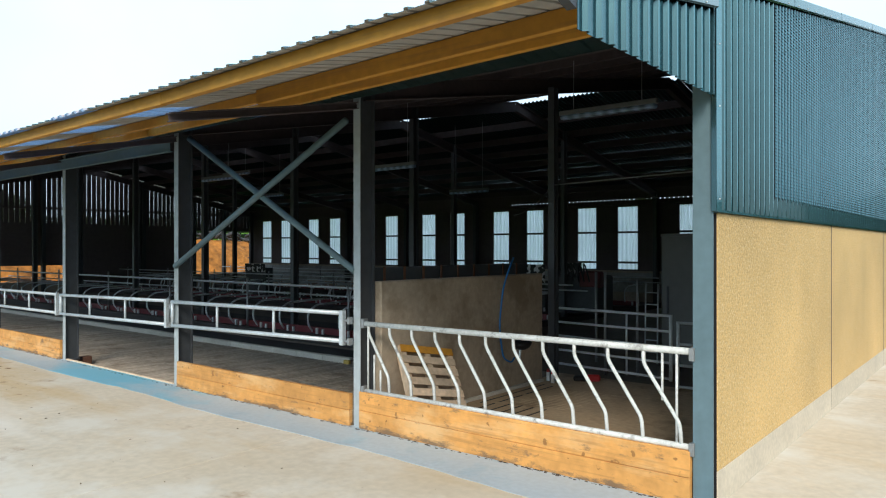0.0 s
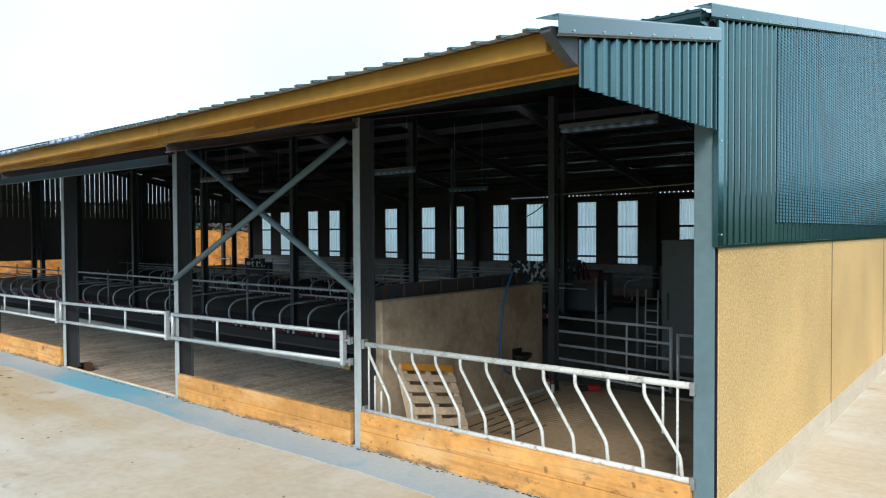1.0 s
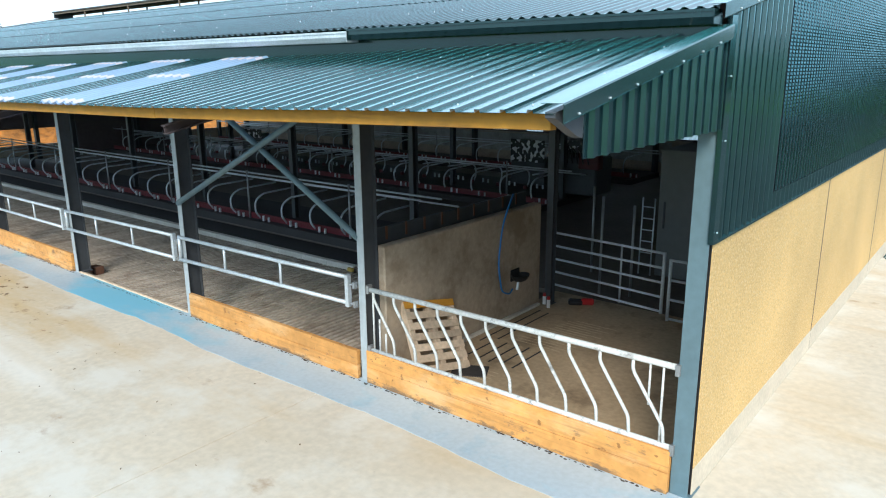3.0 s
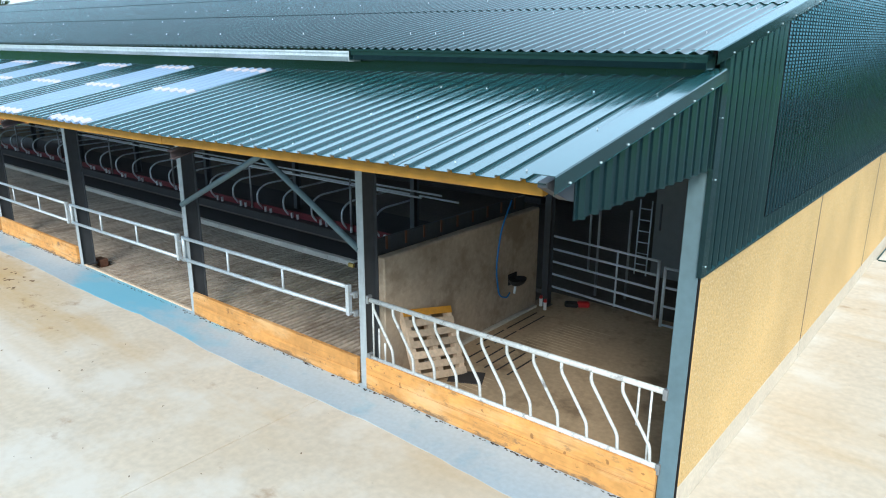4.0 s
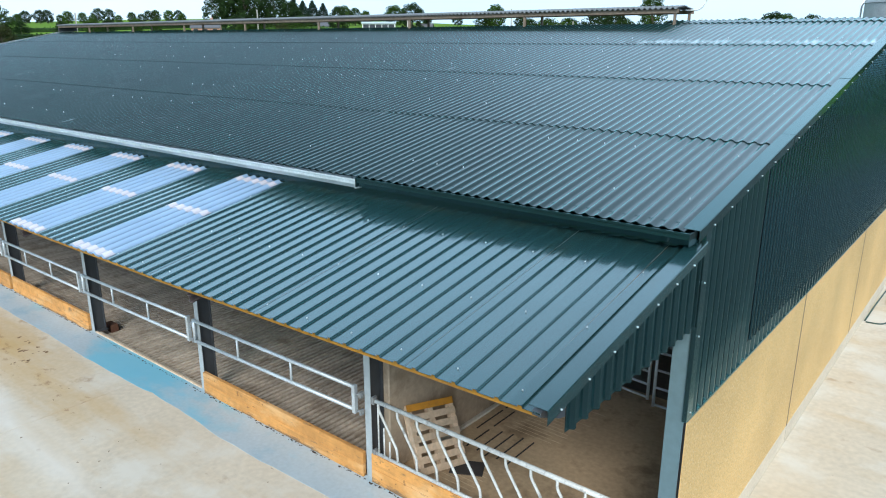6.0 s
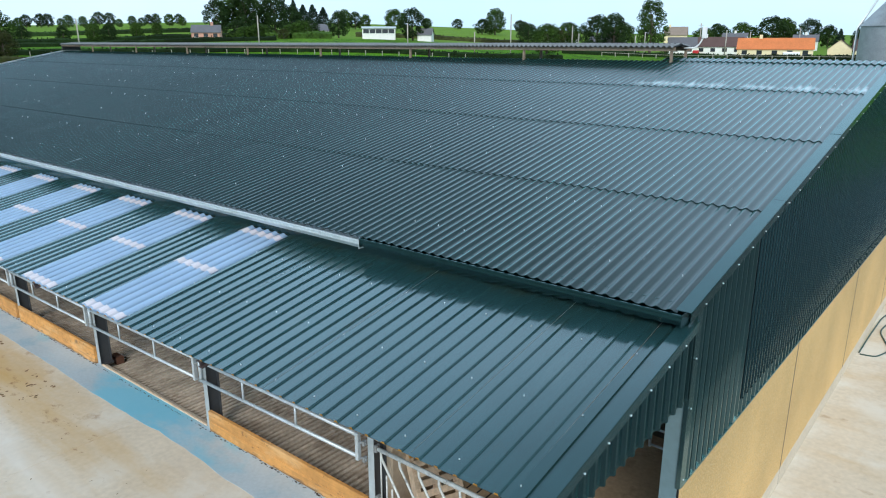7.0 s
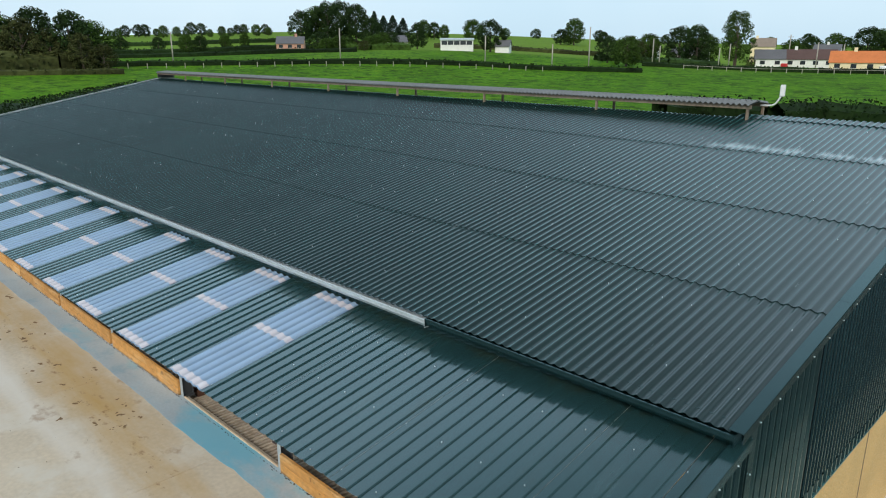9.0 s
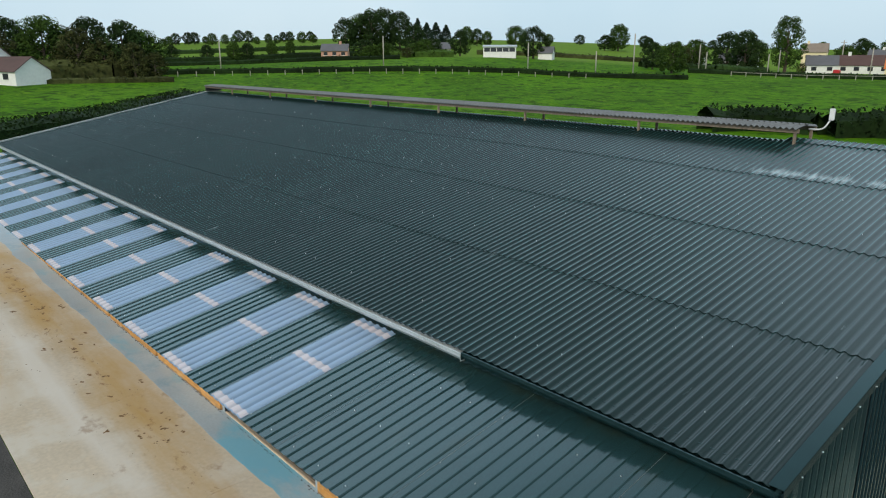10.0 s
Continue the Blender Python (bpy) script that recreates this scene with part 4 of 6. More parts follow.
tagged(pit, "dark channel below the slatted floor", "channel", kind="structure")

sill = mesh_object("slat_sill", boxed(LEFT, -4.75, 0.031, 0.135, -0.6, -0.012), CONCRETE)
tagged(sill, "worn concrete sill in front of the sunken slats", "sill", kind="structure")

# ---- along the front ----
def feed_rail(x0, x1, hi, hi_far, lo, lo_far):
    """A two-rail galvanised barrier across a bay, falling to its far end, with a box end and hinges."""
    ob = thing("feed_rail", "galvanised two-rail feeding barrier bolted across the posts", "barrier", (x1, -0.055, 0), group="feed rails")
    w = x0 - x1

    def at(f):
        return lo + (lo_far - lo) * f, hi + (hi_far - hi) * f

    part("top_tube", tube(bmesh.new(), [(w, 0, hi_far), (-0.12, 0, hi)], 0.034, 10), GALV, ob, smooth=True)
    part("bottom_tube", tube(bmesh.new(), [(w, 0, lo_far), (-0.12, 0, lo)], 0.034, 10), GALV, ob, smooth=True)
    for f in (0.36, 0.69):
        z0, z1 = at(f)
        part("upright", tube(bmesh.new(), [(w * f, 0, z0), (w * f, 0, z1)], 0.024, 8), GALV, ob, smooth=True)
    part("upright", tube(bmesh.new(), [(w + 0.02, 0, lo_far - 0.03), (w + 0.02, 0, hi_far + 0.03)], 0.034, 8), GALV, ob, smooth=True)
    part("end_box", boxed(-0.15, -0.08, -0.04, 0.04, lo - 0.06, hi + 0.04, 0.006), GALV, ob)
    for z in (lo + 0.0, hi - 0.1):
        part("hinge_bolt", tube(bmesh.new(), [(-0.06, -0.01, z), (0.06, 0.02, z)], 0.018, 8), GALV_DULL, ob)
        part("hinge_collar", boxed(0.0, 0.05, -0.03, 0.05, z - 0.05, z + 0.05, 0.006), GALV_DULL, ob)
    return ob


RAIL_HEIGHTS = {1: (1.60, 1.545, 1.20, 1.11), 2: (1.555, 1.475, 1.115, 1.05)}
for k in range(1, BAYS):
    feed_rail(-BAY * (k + 1) - 0.05, -BAY * k - 0.12, *RAIL_HEIGHTS.get(k, (1.48, 1.46, 1.06, 1.04)))


def kick_boards(x0, x1, high=0.50, out=-0.06):
    ob = thing("kick_boards", "orange treated timber kick boards between the posts", "boards", ((x0 + x1) / 2, out, 0), group="kick boards")
    w = (x1 - x0) / 2
    part("board", boxed(-w, w, 0, 0.075, 0.0, high * 0.5 - 0.003, 0.006), BOARD, ob)
    part("board", boxed(-w, w, 0.004, 0.079, high * 0.5, high, 0.006), BOARD, ob)
    return ob


kick_boards(-4.70, -0.04, 0.52)
kick_boards(-9.49, -4.90, 0.46)
for k in range(3, BAYS):
    kick_boards(-BAY * (k + 1) + 0.1, -BAY * k - 0.1, 0.44)
edge = mesh_object("slat_edge_board", boxed(-14.3, -9.7, 0.0, 0.05, -0.05, 0.03, 0.006), TIMBER_OLD)
tagged(edge, "worn timber edge of the slatted floor", "edging")
block = mesh_object("wood_block", box(boxed(-14.85, -14.6, 0.46, 0.66, -0.178, -0.03, 0.01), -14.58, -14.38, 0.42, 0.62, -0.178, 0.01, 0.01), mat("rusty_block", (0.10, 0.045, 0.025), 0.9, vary=0.25, bump=0.4))
tagged(block, "dark rusty blocks on the slats beside a post", "block")

# diagonal feed barrier across the pen
barrier = thing("diagonal_feed_barrier", "white worn diagonal feed barrier across the pen front", "feed barrier", (0, 0.0, 0))
BX0, BX1, BT, BB = -4.62, -0.06, 1.47, 0.53
part("top_rail", tube(bmesh.new(), [(BX0, 0, BT), (BX1, 0, BT + 0.03)], 0.036, 10), WHITE_RAIL, barrier, smooth=True)
part("bottom_rail", tube(bmesh.new(), [(BX0, 0, BB), (BX1, 0, BB + 0.02)], 0.032, 10), WHITE_RAIL, barrier, smooth=True)
n_bar = 11
for k in range(n_bar):
    xt = BX0 + 0.06 + k * 0.402
    pts = [(xt, 0, BT), (xt, 0, BT - 0.13), (xt + 0.38, 0, BB + 0.24), (xt + 0.40, 0, BB)]
    part("diagonal_bar", tube(bmesh.new(), bent(pts, 0.05, 3), 0.021, 8), WHITE_RAIL, barrier, smooth=True)
for x, z in ((BX0 + 0.05, BT), (BX0 + 0.17, BT - 0.42), (BX0 + 0.29, BT - 0.62)):
    part("upright", tube(bmesh.new(), [(x, 0, BB), (x, 0, z)], 0.014, 8), WHITE_RAIL, barrier, smooth=True)
for x, z in ((BX1 - 0.13, BB + 0.02), (BX1 - 0.28, BB + 0.45)):
    part("upright", tube(bmesh.new(), [(x, 0, z), (x, 0, BT)], 0.014, 8), WHITE_RAIL, barrier, smooth=True)
for x in (BX0 - 0.03, BX1 + 0.03):
    for z in (BT, BB):
        part("bracket", boxed(x - 0.025, x + 0.025, -0.045, 0.05, z - 0.06, z + 0.07, 0.005), GALV_DULL, barrier)

# ---- pen ----
pen_wall = mesh_object("pen_wall", boxed(-4.79, -4.62, 0.31, 4.72, 0.0, 2.05, 0.02), mat("cast_wall", (0.43, 0.345, 0.25), 0.75, vary=0.14, fine=12, coarse=0.8, bump=0.15, dirt=(0.24, 0.18, 0.12), dirt_at=0.5, dirt_amount=0.7))
tagged(pen_wall, "smooth brown-grey cast concrete pen wall", "wall")
rail = thing("wall_rail", "dark timber rail on brackets above the pen wall", "rail")
part("board", boxed(-5.02, -4.96, 0.4, 4.7, 1.80, 2.24, 0.01), STEEL_DARK, rail)
for y in (0.8, 2.5, 4.2):
    part("bracket", boxed(-4.962, -4.786, y, y + 0.05, 1.84, 1.92, 0.004), STEEL_DARK, rail)
for k in range(9):
    part("clip", boxed(-4.962, -4.945, 0.7 + 0.45 * k, 0.74 + 0.45 * k, 2.04, 2.25), mat("rust_clip", (0.16, 0.07, 0.04), 0.8) if k == 0 else bpy.data.materials["rust_clip"], rail)

hose = mesh_object("blue_water_pipe", tube(bmesh.new(), bent([(-4.62, 3.72, 2.36), (-4.585, 3.34, 1.88), (-4.585, 3.21, 1.13), (-4.585, 3.34, 0.58), (-4.585, 3.60, 0.48), (-4.585, 3.70, 0.56)], 0.4, 8), 0.016, 8), BLUE_HOSE, smooth=True)
tagged(hose, "blue plastic water pipe hanging on the pen wall", "pipe")
bowl = thing("water_bowl", "black drinking bowl with a valve on the pen wall", "drinker", (-4.62, 3.80, 0.80))
bm = bmesh.new()
bmesh.ops.create_uvsphere(bm, u_segments=16, v_segments=10, radius=0.17)
bmesh.ops.delete(bm, geom=[v for v in bm.verts if v.co.z > 0.02], context="VERTS")
bmesh.ops.solidify(bm, geom=bm.faces[:], thickness=0.012)
bmesh.ops.transform(bm, matrix=Matrix.Translation((0.14, 0, 0.03)) @ Matrix.Diagonal((0.85, 1.3, 0.8, 1)), verts=bm.verts)
part("dish", bm, BLACK, bowl, smooth=True)
part("back_plate", boxed(0.0, 0.03, -0.14, 0.14, -0.1, 0.12, 0.008), BLACK, bowl)
part("valve", tube(bmesh.new(), [(0.1, 0.0, -0.06), (0.1, -0.05, -0.26)], 0.025, 8), GALV, bowl)

def pallet():
    ob = thing("pallet", "weathered wooden pallet leaning on the pen wall", "pallet")
    for k in range(7):
        x = 0.0 + k * 0.172
        part("deck_board", boxed(x, x + 0.115, 0, 1.0, 0.0, 0.02, 0.003), TIMBER if k == 6 else TIMBER_OLD, ob)
    for y in (0.0, 0.45, 0.9):
        part("stringer", boxed(0, 1.147, y, y + 0.1, 0.021, 0.121, 0.004), TIMBER_OLD, ob)
        part("bottom_board", boxed(0, 1.147, y, y + 0.1, 0.122, 0.142, 0.003), TIMBER_OLD, ob)
    return ob


p = pallet()
foot, top_near, top_far = Vector((-3.80, 1.35, 0.01)), Vector((-4.45, 0.36, 0.88)), Vector((-4.45, 1.66, 1.08))
ex = (top_far - foot).normalized()
ey = top_far - top_near
ey = (ey - ex * ey.dot(ex)).normalized()
m = Matrix((ex, ey, ex.cross(ey))).transposed().to_4x4()
m.translation = foot - ey
p.matrix_basis = m

for x, y0, y1 in ((-4.36, 2.35, 3.2), (-4.36, 3.3, 4.35), (-4.15, 2.6, 3.3), (-4.15, 3.4, 4.3), (-4.15, 1.75, 2.45), (-3.92, 1.75, 2.55), (-3.71, 1.7, 2.6), (-3.50, 1.75, 2.6), (-3.27, 1.72, 2.6)):
    ob = mesh_object("drain_slot", boxed(x - 0.016, x + 0.016, y0, y1, 0.0, 0.0065), BLACK)
    tagged(ob, "dark drain slot in the pen floor", "drain", group="drain slots")
GROOVE = mat("worn_pale_ridges", (0.56, 0.44, 0.29), 0.7, vary=0.2, fine=14, coarse=1.4, bump=0.2)
bm = bmesh.new()
for k in range(15):
    w = 0.15 * math.sin(k * 2.3)
    box(bm, -3.98 + 0.03 * k + w * 0.3, -3.02 + 0.015 * k + w, 2.76 + 0.105 * k, 2.772 + 0.105 * k, 0.0, 0.0055)
for k in range(7):
    box(bm, -4.1 + 0.04 * k, -3.3, 0.75 + 0.11 * k, 0.762 + 0.11 * k, 0.0, 0.0055)
ob = mesh_object("floor_ridges", bm, GROOVE)
tagged(ob, "worn pale ridges across the pen floor", "ridges", kind="stuff")
mat_piece = mesh_object("rubber_offcut", boxed(-0.28, 0.28, -0.2, 0.2, 0.004, 0.022, 0.004), RUBBER)
mat_piece.matrix_basis = pose(-3.72, 1.22, 0, 0, 0, 28)
tagged(mat_piece, "dark rubber offcut lying on the pen floor", "mat")
ob = mesh_object("kerb_board", boxed(-4.60, -4.52, 1.2, 4.6, 0.0, 0.05, 0.005), CONCRETE_PALE)
tagged(ob, "low concrete kerb at the foot of the pen wall", "kerb")
bottle = thing("spray_can", "small red and white marker can on the floor", "can", (-4.50, 4.72, 0))
bm = bmesh.new()
bmesh.ops.create_cone(bm, segments=14, cap_ends=True, radius1=0.035, radius2=0.035, depth=0.17, matrix=Matrix.Translation((0, 0, 0.085)))
part("body", bm, WHITE, bottle)
bm = bmesh.new()
bmesh.ops.create_cone(bm, segments=14, cap_ends=True, radius1=0.034, radius2=0.028, depth=0.06, matrix=Matrix.Translation((0, 0, 0.20)))
part("cap", bm, RED_BRIGHT, bottle)
copy_thing(bottle, pose(-4.32, 4.58, 0, 0, 0, 40))
tool = thing("power_tool", "red and black power tool lying on the floor", "tool", (-3.95, 5.12, 0), 30)
part("body", boxed(0.05, 0.3, -0.06, 0.06, 0.0, 0.13, 0.03), RED_BRIGHT, tool)
part("guard", boxed(-0.2, 0.08, -0.09, 0.09, 0.0, 0.10, 0.03), BLACK, tool)

def gate(name, label, at, turn, width, z0, z1, bars, cross=()):
    ob = thing(name, label, "gate", at, turn, "inner gates")
    part("end_post", tube(bmesh.new(), [(0, 0, z0), (0, 0, z1)], 0.032, 8), GALV, ob, smooth=True)
    part("end_post", tube(bmesh.new(), [(width, 0, z0), (width, 0, z1)], 0.032, 8), GALV, ob, smooth=True)
    for k in range(bars):
        z = z0 + 0.04 + (z1 - z0 - 0.06) * k / (bars - 1)
        part("bar", tube(bmesh.new(), [(0, 0, z), (width, 0, z)], 0.024, 8), GALV, ob, smooth=True)
    for c in cross:
        part("brace", tube(bmesh.new(), [(c, 0.02, z0), (c, 0.02, z1)], 0.02, 8), GALV, ob, smooth=True)
    return ob


gate("bar_gate", "galvanised five-bar gate at the back of the pen", (-4.70, 5.28, 0), -6.5, 2.5, 0.22, 1.37, 5, (1.62,))
gate("bar_gate", "short galvanised gate beside the pen gate", (-2.1, 5.02, 0), 0, 1.95, 0.1, 1.26, 4)
for x, y, h in ((-3.95, 6.0, 2.05), (-3.36, 6.2, 1.9), (-4.84, 7.35, 2.0)):
    ob = mesh_object("gate_post", tube(bmesh.new(), [(x, y, 0), (x, y, h)], 0.028, 10), GALV_DULL, smooth=True)
    tagged(ob, "upright galvanised tube post behind the gate", "post", group="gate posts")
ladder = thing("ladder", "pale steel ladder standing against the grey room", "ladder", (-3.94, 7.9, 0))
for x in (0, 0.28):
    part("stile", tube(bmesh.new(), [(x, 0, 0), (x, 0.05, 1.75)], 0.018, 8), GALV, ladder, smooth=True)
for k in range(6):
    part("rung", tube(bmesh.new(), [(0, 0.01 * k, 0.25 + 0.26 * k), (0.28, 0.01 * k, 0.25 + 0.26 * k)], 0.014, 8), GALV, ladder, smooth=True)
room = thing("control_room", "plain grey panelled room inside the shed", "room", (-3.6, 8.0, 0))
part("wall", boxed(0, 3.4, 0, 0.08, 0, 2.78, 0.005), GREY_PANEL, room)
part("wall", boxed(0, 0.08, 0.081, 4.0, 0, 2.78, 0.005), GREY_PANEL, room)
part("roof", boxed(-0.02, 3.4, -0.02, 4.0, 2.781, 2.84, 0.005), GREY_PANEL, room)
part("door_handle", boxed(0.12, 0.16, -0.03, -0.001, 1.1, 1.7, 0.004), STEEL_DARK, room)
part("notice", boxed(0.95, 1.2, -0.012, -0.001, 1.7, 2.05), mat("orange_sign", (0.30, 0.09, 0.03), 0.6), room)

# ---- slatted floor and kerb ----
kerb = thing("kerb", "pale concrete kerb blocks behind the slatted floor", "kerb", kind="structure")
kerb_me = mesh_of("kerb_block", boxed(0.004, 0.956, 0, 0.15, -0.3, -0.055, 0.012), CONCRETE_PALE)
x = -9.72
while x > LEFT + 0.5:
    piece("kerb_block", kerb_me, kerb, pose(x - 0.96, 4.455, 0.004 * math.sin(x * 3)))
    x -= 0.96
block = mesh_object("yellow_block", boxed(-9.84, -9.66, 4.37, 4.445, -0.18, -0.09, 0.01), mat("yellow_foam", (0.6, 0.42, 0.10), 0.8))
tagged(block, "small yellow block at the end of the kerb", "block")

# ---- cubicles ----
bed = mesh_object("rubber_mat", boxed(LEFT + 0.1, -8.9, 5.5, 7.9, -0.02, 0.21, 0.01), RUBBER)
passage = mesh_object("rubber_passage", boxed(LEFT + 0.1, -8.9, 4.61, 5.496, -0.12, -0.07, 0.01), RUBBER)
tagged(passage, "black rubber passage matting behind the kerb", "matting", kind="structure")
tagged(bed, "black rubber cubicle mats under the first row", "matting", kind="structure")
bed2 = mesh_object("rubber_mat", boxed(LEFT + 0.1, -9.4, 12.6, 17.0, -0.02, 0.2, 0.01), RUBBER)
tagged(bed2, "black rubber cubicle mats in the middle row", "matting", kind="structure")
bed3 = mesh_object("rubber_mat", boxed(LEFT + 0.1, -9.4, 19.4, 22.2, -0.02, 0.2, 0.01), RUBBER)
tagged(bed3, "black rubber cubicle mats by the back wall", "matting", kind="structure")


def cubicle_loop(flip=1):
    """A cubicle division: a rounded tube loop on a short foot with a red clamp."""
    ob = thing("cubicle_division", "curved galvanised cubicle division with a red clamp", "cubicle rail", group="cubicle divisions")
    pts = [(0, 1.75 * flip, 1.02), (0, 0.30 * flip, 0.98), (0, 0.0, 0.80), (0, 0.0, 0.45), (0, 0.16 * flip, 0.26), (0, 0.24 * flip, 0.24)]
    part("loop", tube(bmesh.new(), bent(pts, 0.28, 4), 0.029, 8), GALV, ob, smooth=True)
    part("clamp", boxed(-0.05, 0.05, 0.18 * flip, 0.32 * flip, 0.2, 0.33, 0.008), RED, ob)
    part("stub", boxed(0.30, 0.36, 0.0, 0.06, 0.22, 0.38, 0.006), GALV, ob)
    part("stub", boxed(0.55, 0.60, 0.0, 0.06, 0.22, 0.36, 0.006), GALV, ob)
    return ob


first = cubicle_loop()
first.matrix_basis = pose(-10.1, 5.6, 0)
for k in range(1, 24):
    copy_thing(first, pose(-10.1 - 1.24 * k, 5.6, 0))
back_loop = cubicle_loop(-1)
back_loop.matrix_basis = pose(-10.4, 15.4, 0)
for k in range(1, 23):
    copy_thing(back_loop, pose(-10.4 - 1.24 * k, 15.4, 0))
for k in range(0, 23):
    copy_thing(first, pose(-10.0 - 1.24 * k, 12.9, 0))
    copy_thing(first, pose(-10.0 - 1.24 * k, 19.9, 0))

for y, z, x0, x1 in ((5.75, 0.29, -38.5, -9.2), (12.95, 0.29, -38.5, -9.4), (19.95, 0.29, -38.5, -9.4)):
    ob = mesh_object("brisket_board", boxed(x0, x1, y, y + 0.05, z - 0.12, z + 0.10, 0.01), RED)
    tagged(ob, "dark red plastic board along the cubicle row", "board", group="cubicle boards")
for y, z in ((5.72, 1.50), (6.5, 1.42), (7.2, 1.12), (13.1, 1.35), (14.1, 1.12), (20.0, 1.35), (21.0, 1.12)):
    ob = mesh_object("neck_rail", tube(bmesh.new(), [(-38.6, y, z), (-8.6, y, z)], 0.026, 8), GALV, smooth=True)
    tagged(ob, "long galvanised neck rail over the cubicles", "rail", group="neck rails")
for y, h in ((5.72, 1.66), (13.1, 1.5), (20.0, 1.5)):
    for k in range(7):
        x = -11.1 - 4.42 * k
        ob = mesh_object("cubicle_post", tube(bmesh.new(), [(x, y, 0.2), (x, y, h)], 0.032, 8), GALV_DULL, smooth=True)
        tagged(ob, "upright galvanised cubicle post", "post", group="cubicle posts")

# whitewashed lower part of the back wall and dairy panels
ob = mesh_object("whitewashed_band", boxed(-38.6, -9.0, BACK - 0.13, BACK - 0.103, 0.6, 1.45), mat("old_whitewash", (0.42, 0.42, 0.40), 0.9, vary=0.15, fine=6, coarse=0.7, dirt=(0.2, 0.19, 0.18), dirt_at=0.5))
tagged(ob, "greyish whitewashed band along the back wall", "wall", kind="structure")
PRINT = mat("black_and_white_print", (0.75, 0.75, 0.74), 0.5, vary=0.03, bump=0)
overlay(PRINT, (0.012, 0.012, 0.013), stretched(5.5, (1.0, 1.0, 1.0), 1, 0.3), 0.45, 0.47, 1.0)
for x0, x1, y, z0, z1 in ((-12.9, -11.4, 16.0, 1.08, 1.92), (-10.7, -9.85, 16.0, 1.12, 2.0), (-27.5, -25.9, 14.0, 1.40, 1.80)):
    ob = thing("printed_panel", "white panel with black blotches on a milking unit", "panel", ((x0 + x1) / 2, y, 0), group="printed panels")
    w = (x1 - x0) / 2
    part("board", boxed(-w, w, 0, 0.05, z0, z1, 0.01), PRINT, ob)
    part("stand", boxed(-w, w, 0.06, 0.5, 0.0, z0 + 0.2, 0.02), STEEL_DARK, ob)
unit = thing("milking_unit", "dark milking machine with red panels and hoses", "machine", (-9.4, 14.6, 0))
part("body", boxed(-0.9, 0.9, 0, 1.2, 0.3, 1.6, 0.06), STEEL_DARK, unit)
part("red_panel", boxed(0.2, 1.0, -0.03, 0.3, 1.2, 1.75, 0.05), mat("dull_red", (0.10, 0.012, 0.012), 0.5), unit)
for k in range(6):
    pts = [(-0.6 + 0.2 * k, 0.0, 1.6), (-0.55 + 0.2 * k, -0.15, 1.95 + 0.06 * (k % 3)), (-0.4 + 0.2 * k, -0.2, 1.8), (-0.35 + 0.2 * k, -0.1, 1.4)]
    part("hose", tube(bmesh.new(), bent(pts, 0.2, 4), 0.025, 6), BLACK, unit, smooth=True)

# ---- lamps under the roof, not lit ----
def strip_lamp(x, y, z, half=0.85):
    ob = thing("strip_lamp", "grey hanging strip lamp, not lit", "lamp", (x, y, z), group="strip lamps")
    part("body", boxed(-half, half, -0.05, 0.05, -0.03, 0.05, 0.012), GREY_PANEL, ob)
    part("diffuser", boxed(-half + 0.02, half - 0.02, -0.06, 0.06, -0.10, -0.031, 0.02), CLEAR, ob)
    for s in (-0.7, 0.7):
        part("wire", tube(bmesh.new(), [(half * s, 0, 0.05), (half * s, 0, roof_z(y) - z - 0.2)], 0.006, 5), GALV_DULL, ob)
    return ob


for x, y, z in ((-2.68, 3.5, 4.78), (-9.5, 5.6, 4.55), (-16.9, 5.6, 4.75), (-12.4, 12.6, 4.55), (-20.9, 9.0, 5.45), (-24.0, 13.0, 5.0)):
    strip_lamp(x, y, z)
cable = mesh_object("hanging_cable", tube(bmesh.new(), [(-4.45 - 2.9 * t, 4.85 + 3.0 * t, 3.75 - 0.9 * t + 0.5 * t * t) for t in [i / 8 for i in range(9)]], 0.012, 6), BLACK, smooth=True)
tagged(cable, "sagging black cable from the inner column", "cable")
pipe = mesh_object("overhead_pipe", tube(bmesh.new(), [(-4.45, 4.85, 3.74), (0.0, 5.6, 3.95)], 0.014, 6), GALV_DULL, smooth=True)
tagged(pipe, "thin overhead pipe from the inner column", "pipe")

# ---- by the gable ----
pts = [(0.27, 12.7, 0.015), (0.62, 12.75, 0.015), (0.85, 13.4, 0.015), (0.62, 14.1, 0.015), (0.42, 14.7, 0.015), (0.5, 15.6, 0.015), (0.9, 16.4, 0.015), (0.6, 17.2, 0.015), (0.3, 16.0, 0.015), (0.25, 14.2, 0.015), (0.24, 12.8, 0.015)]
ob = mesh_object("garden_hose", tube(bmesh.new(), bent(pts, 0.4, 6), 0.018, 8), mat("dark_green_hose", (0.02, 0.06, 0.05), 0.5), smooth=True)
tagged(ob, "dark green hose lying on the concrete by the gable", "hose")

# ---- slats, last of the shed ----
slats = thing("slatted_floor", "brown-grey concrete slats with dark slots", "floor", kind="structure")
SLAT_Z = -0.18
row_starts, row_ends = (0.137, 1.79), (1.775, 4.45)
slat_mes = [mesh_of("slat", boxed(0, 0.080, a, b, -0.14, 0.0, 0.006), SLAT) for a, b in zip(row_starts, row_ends)]
rest = bmesh.new()
x, c = -4.93, 0
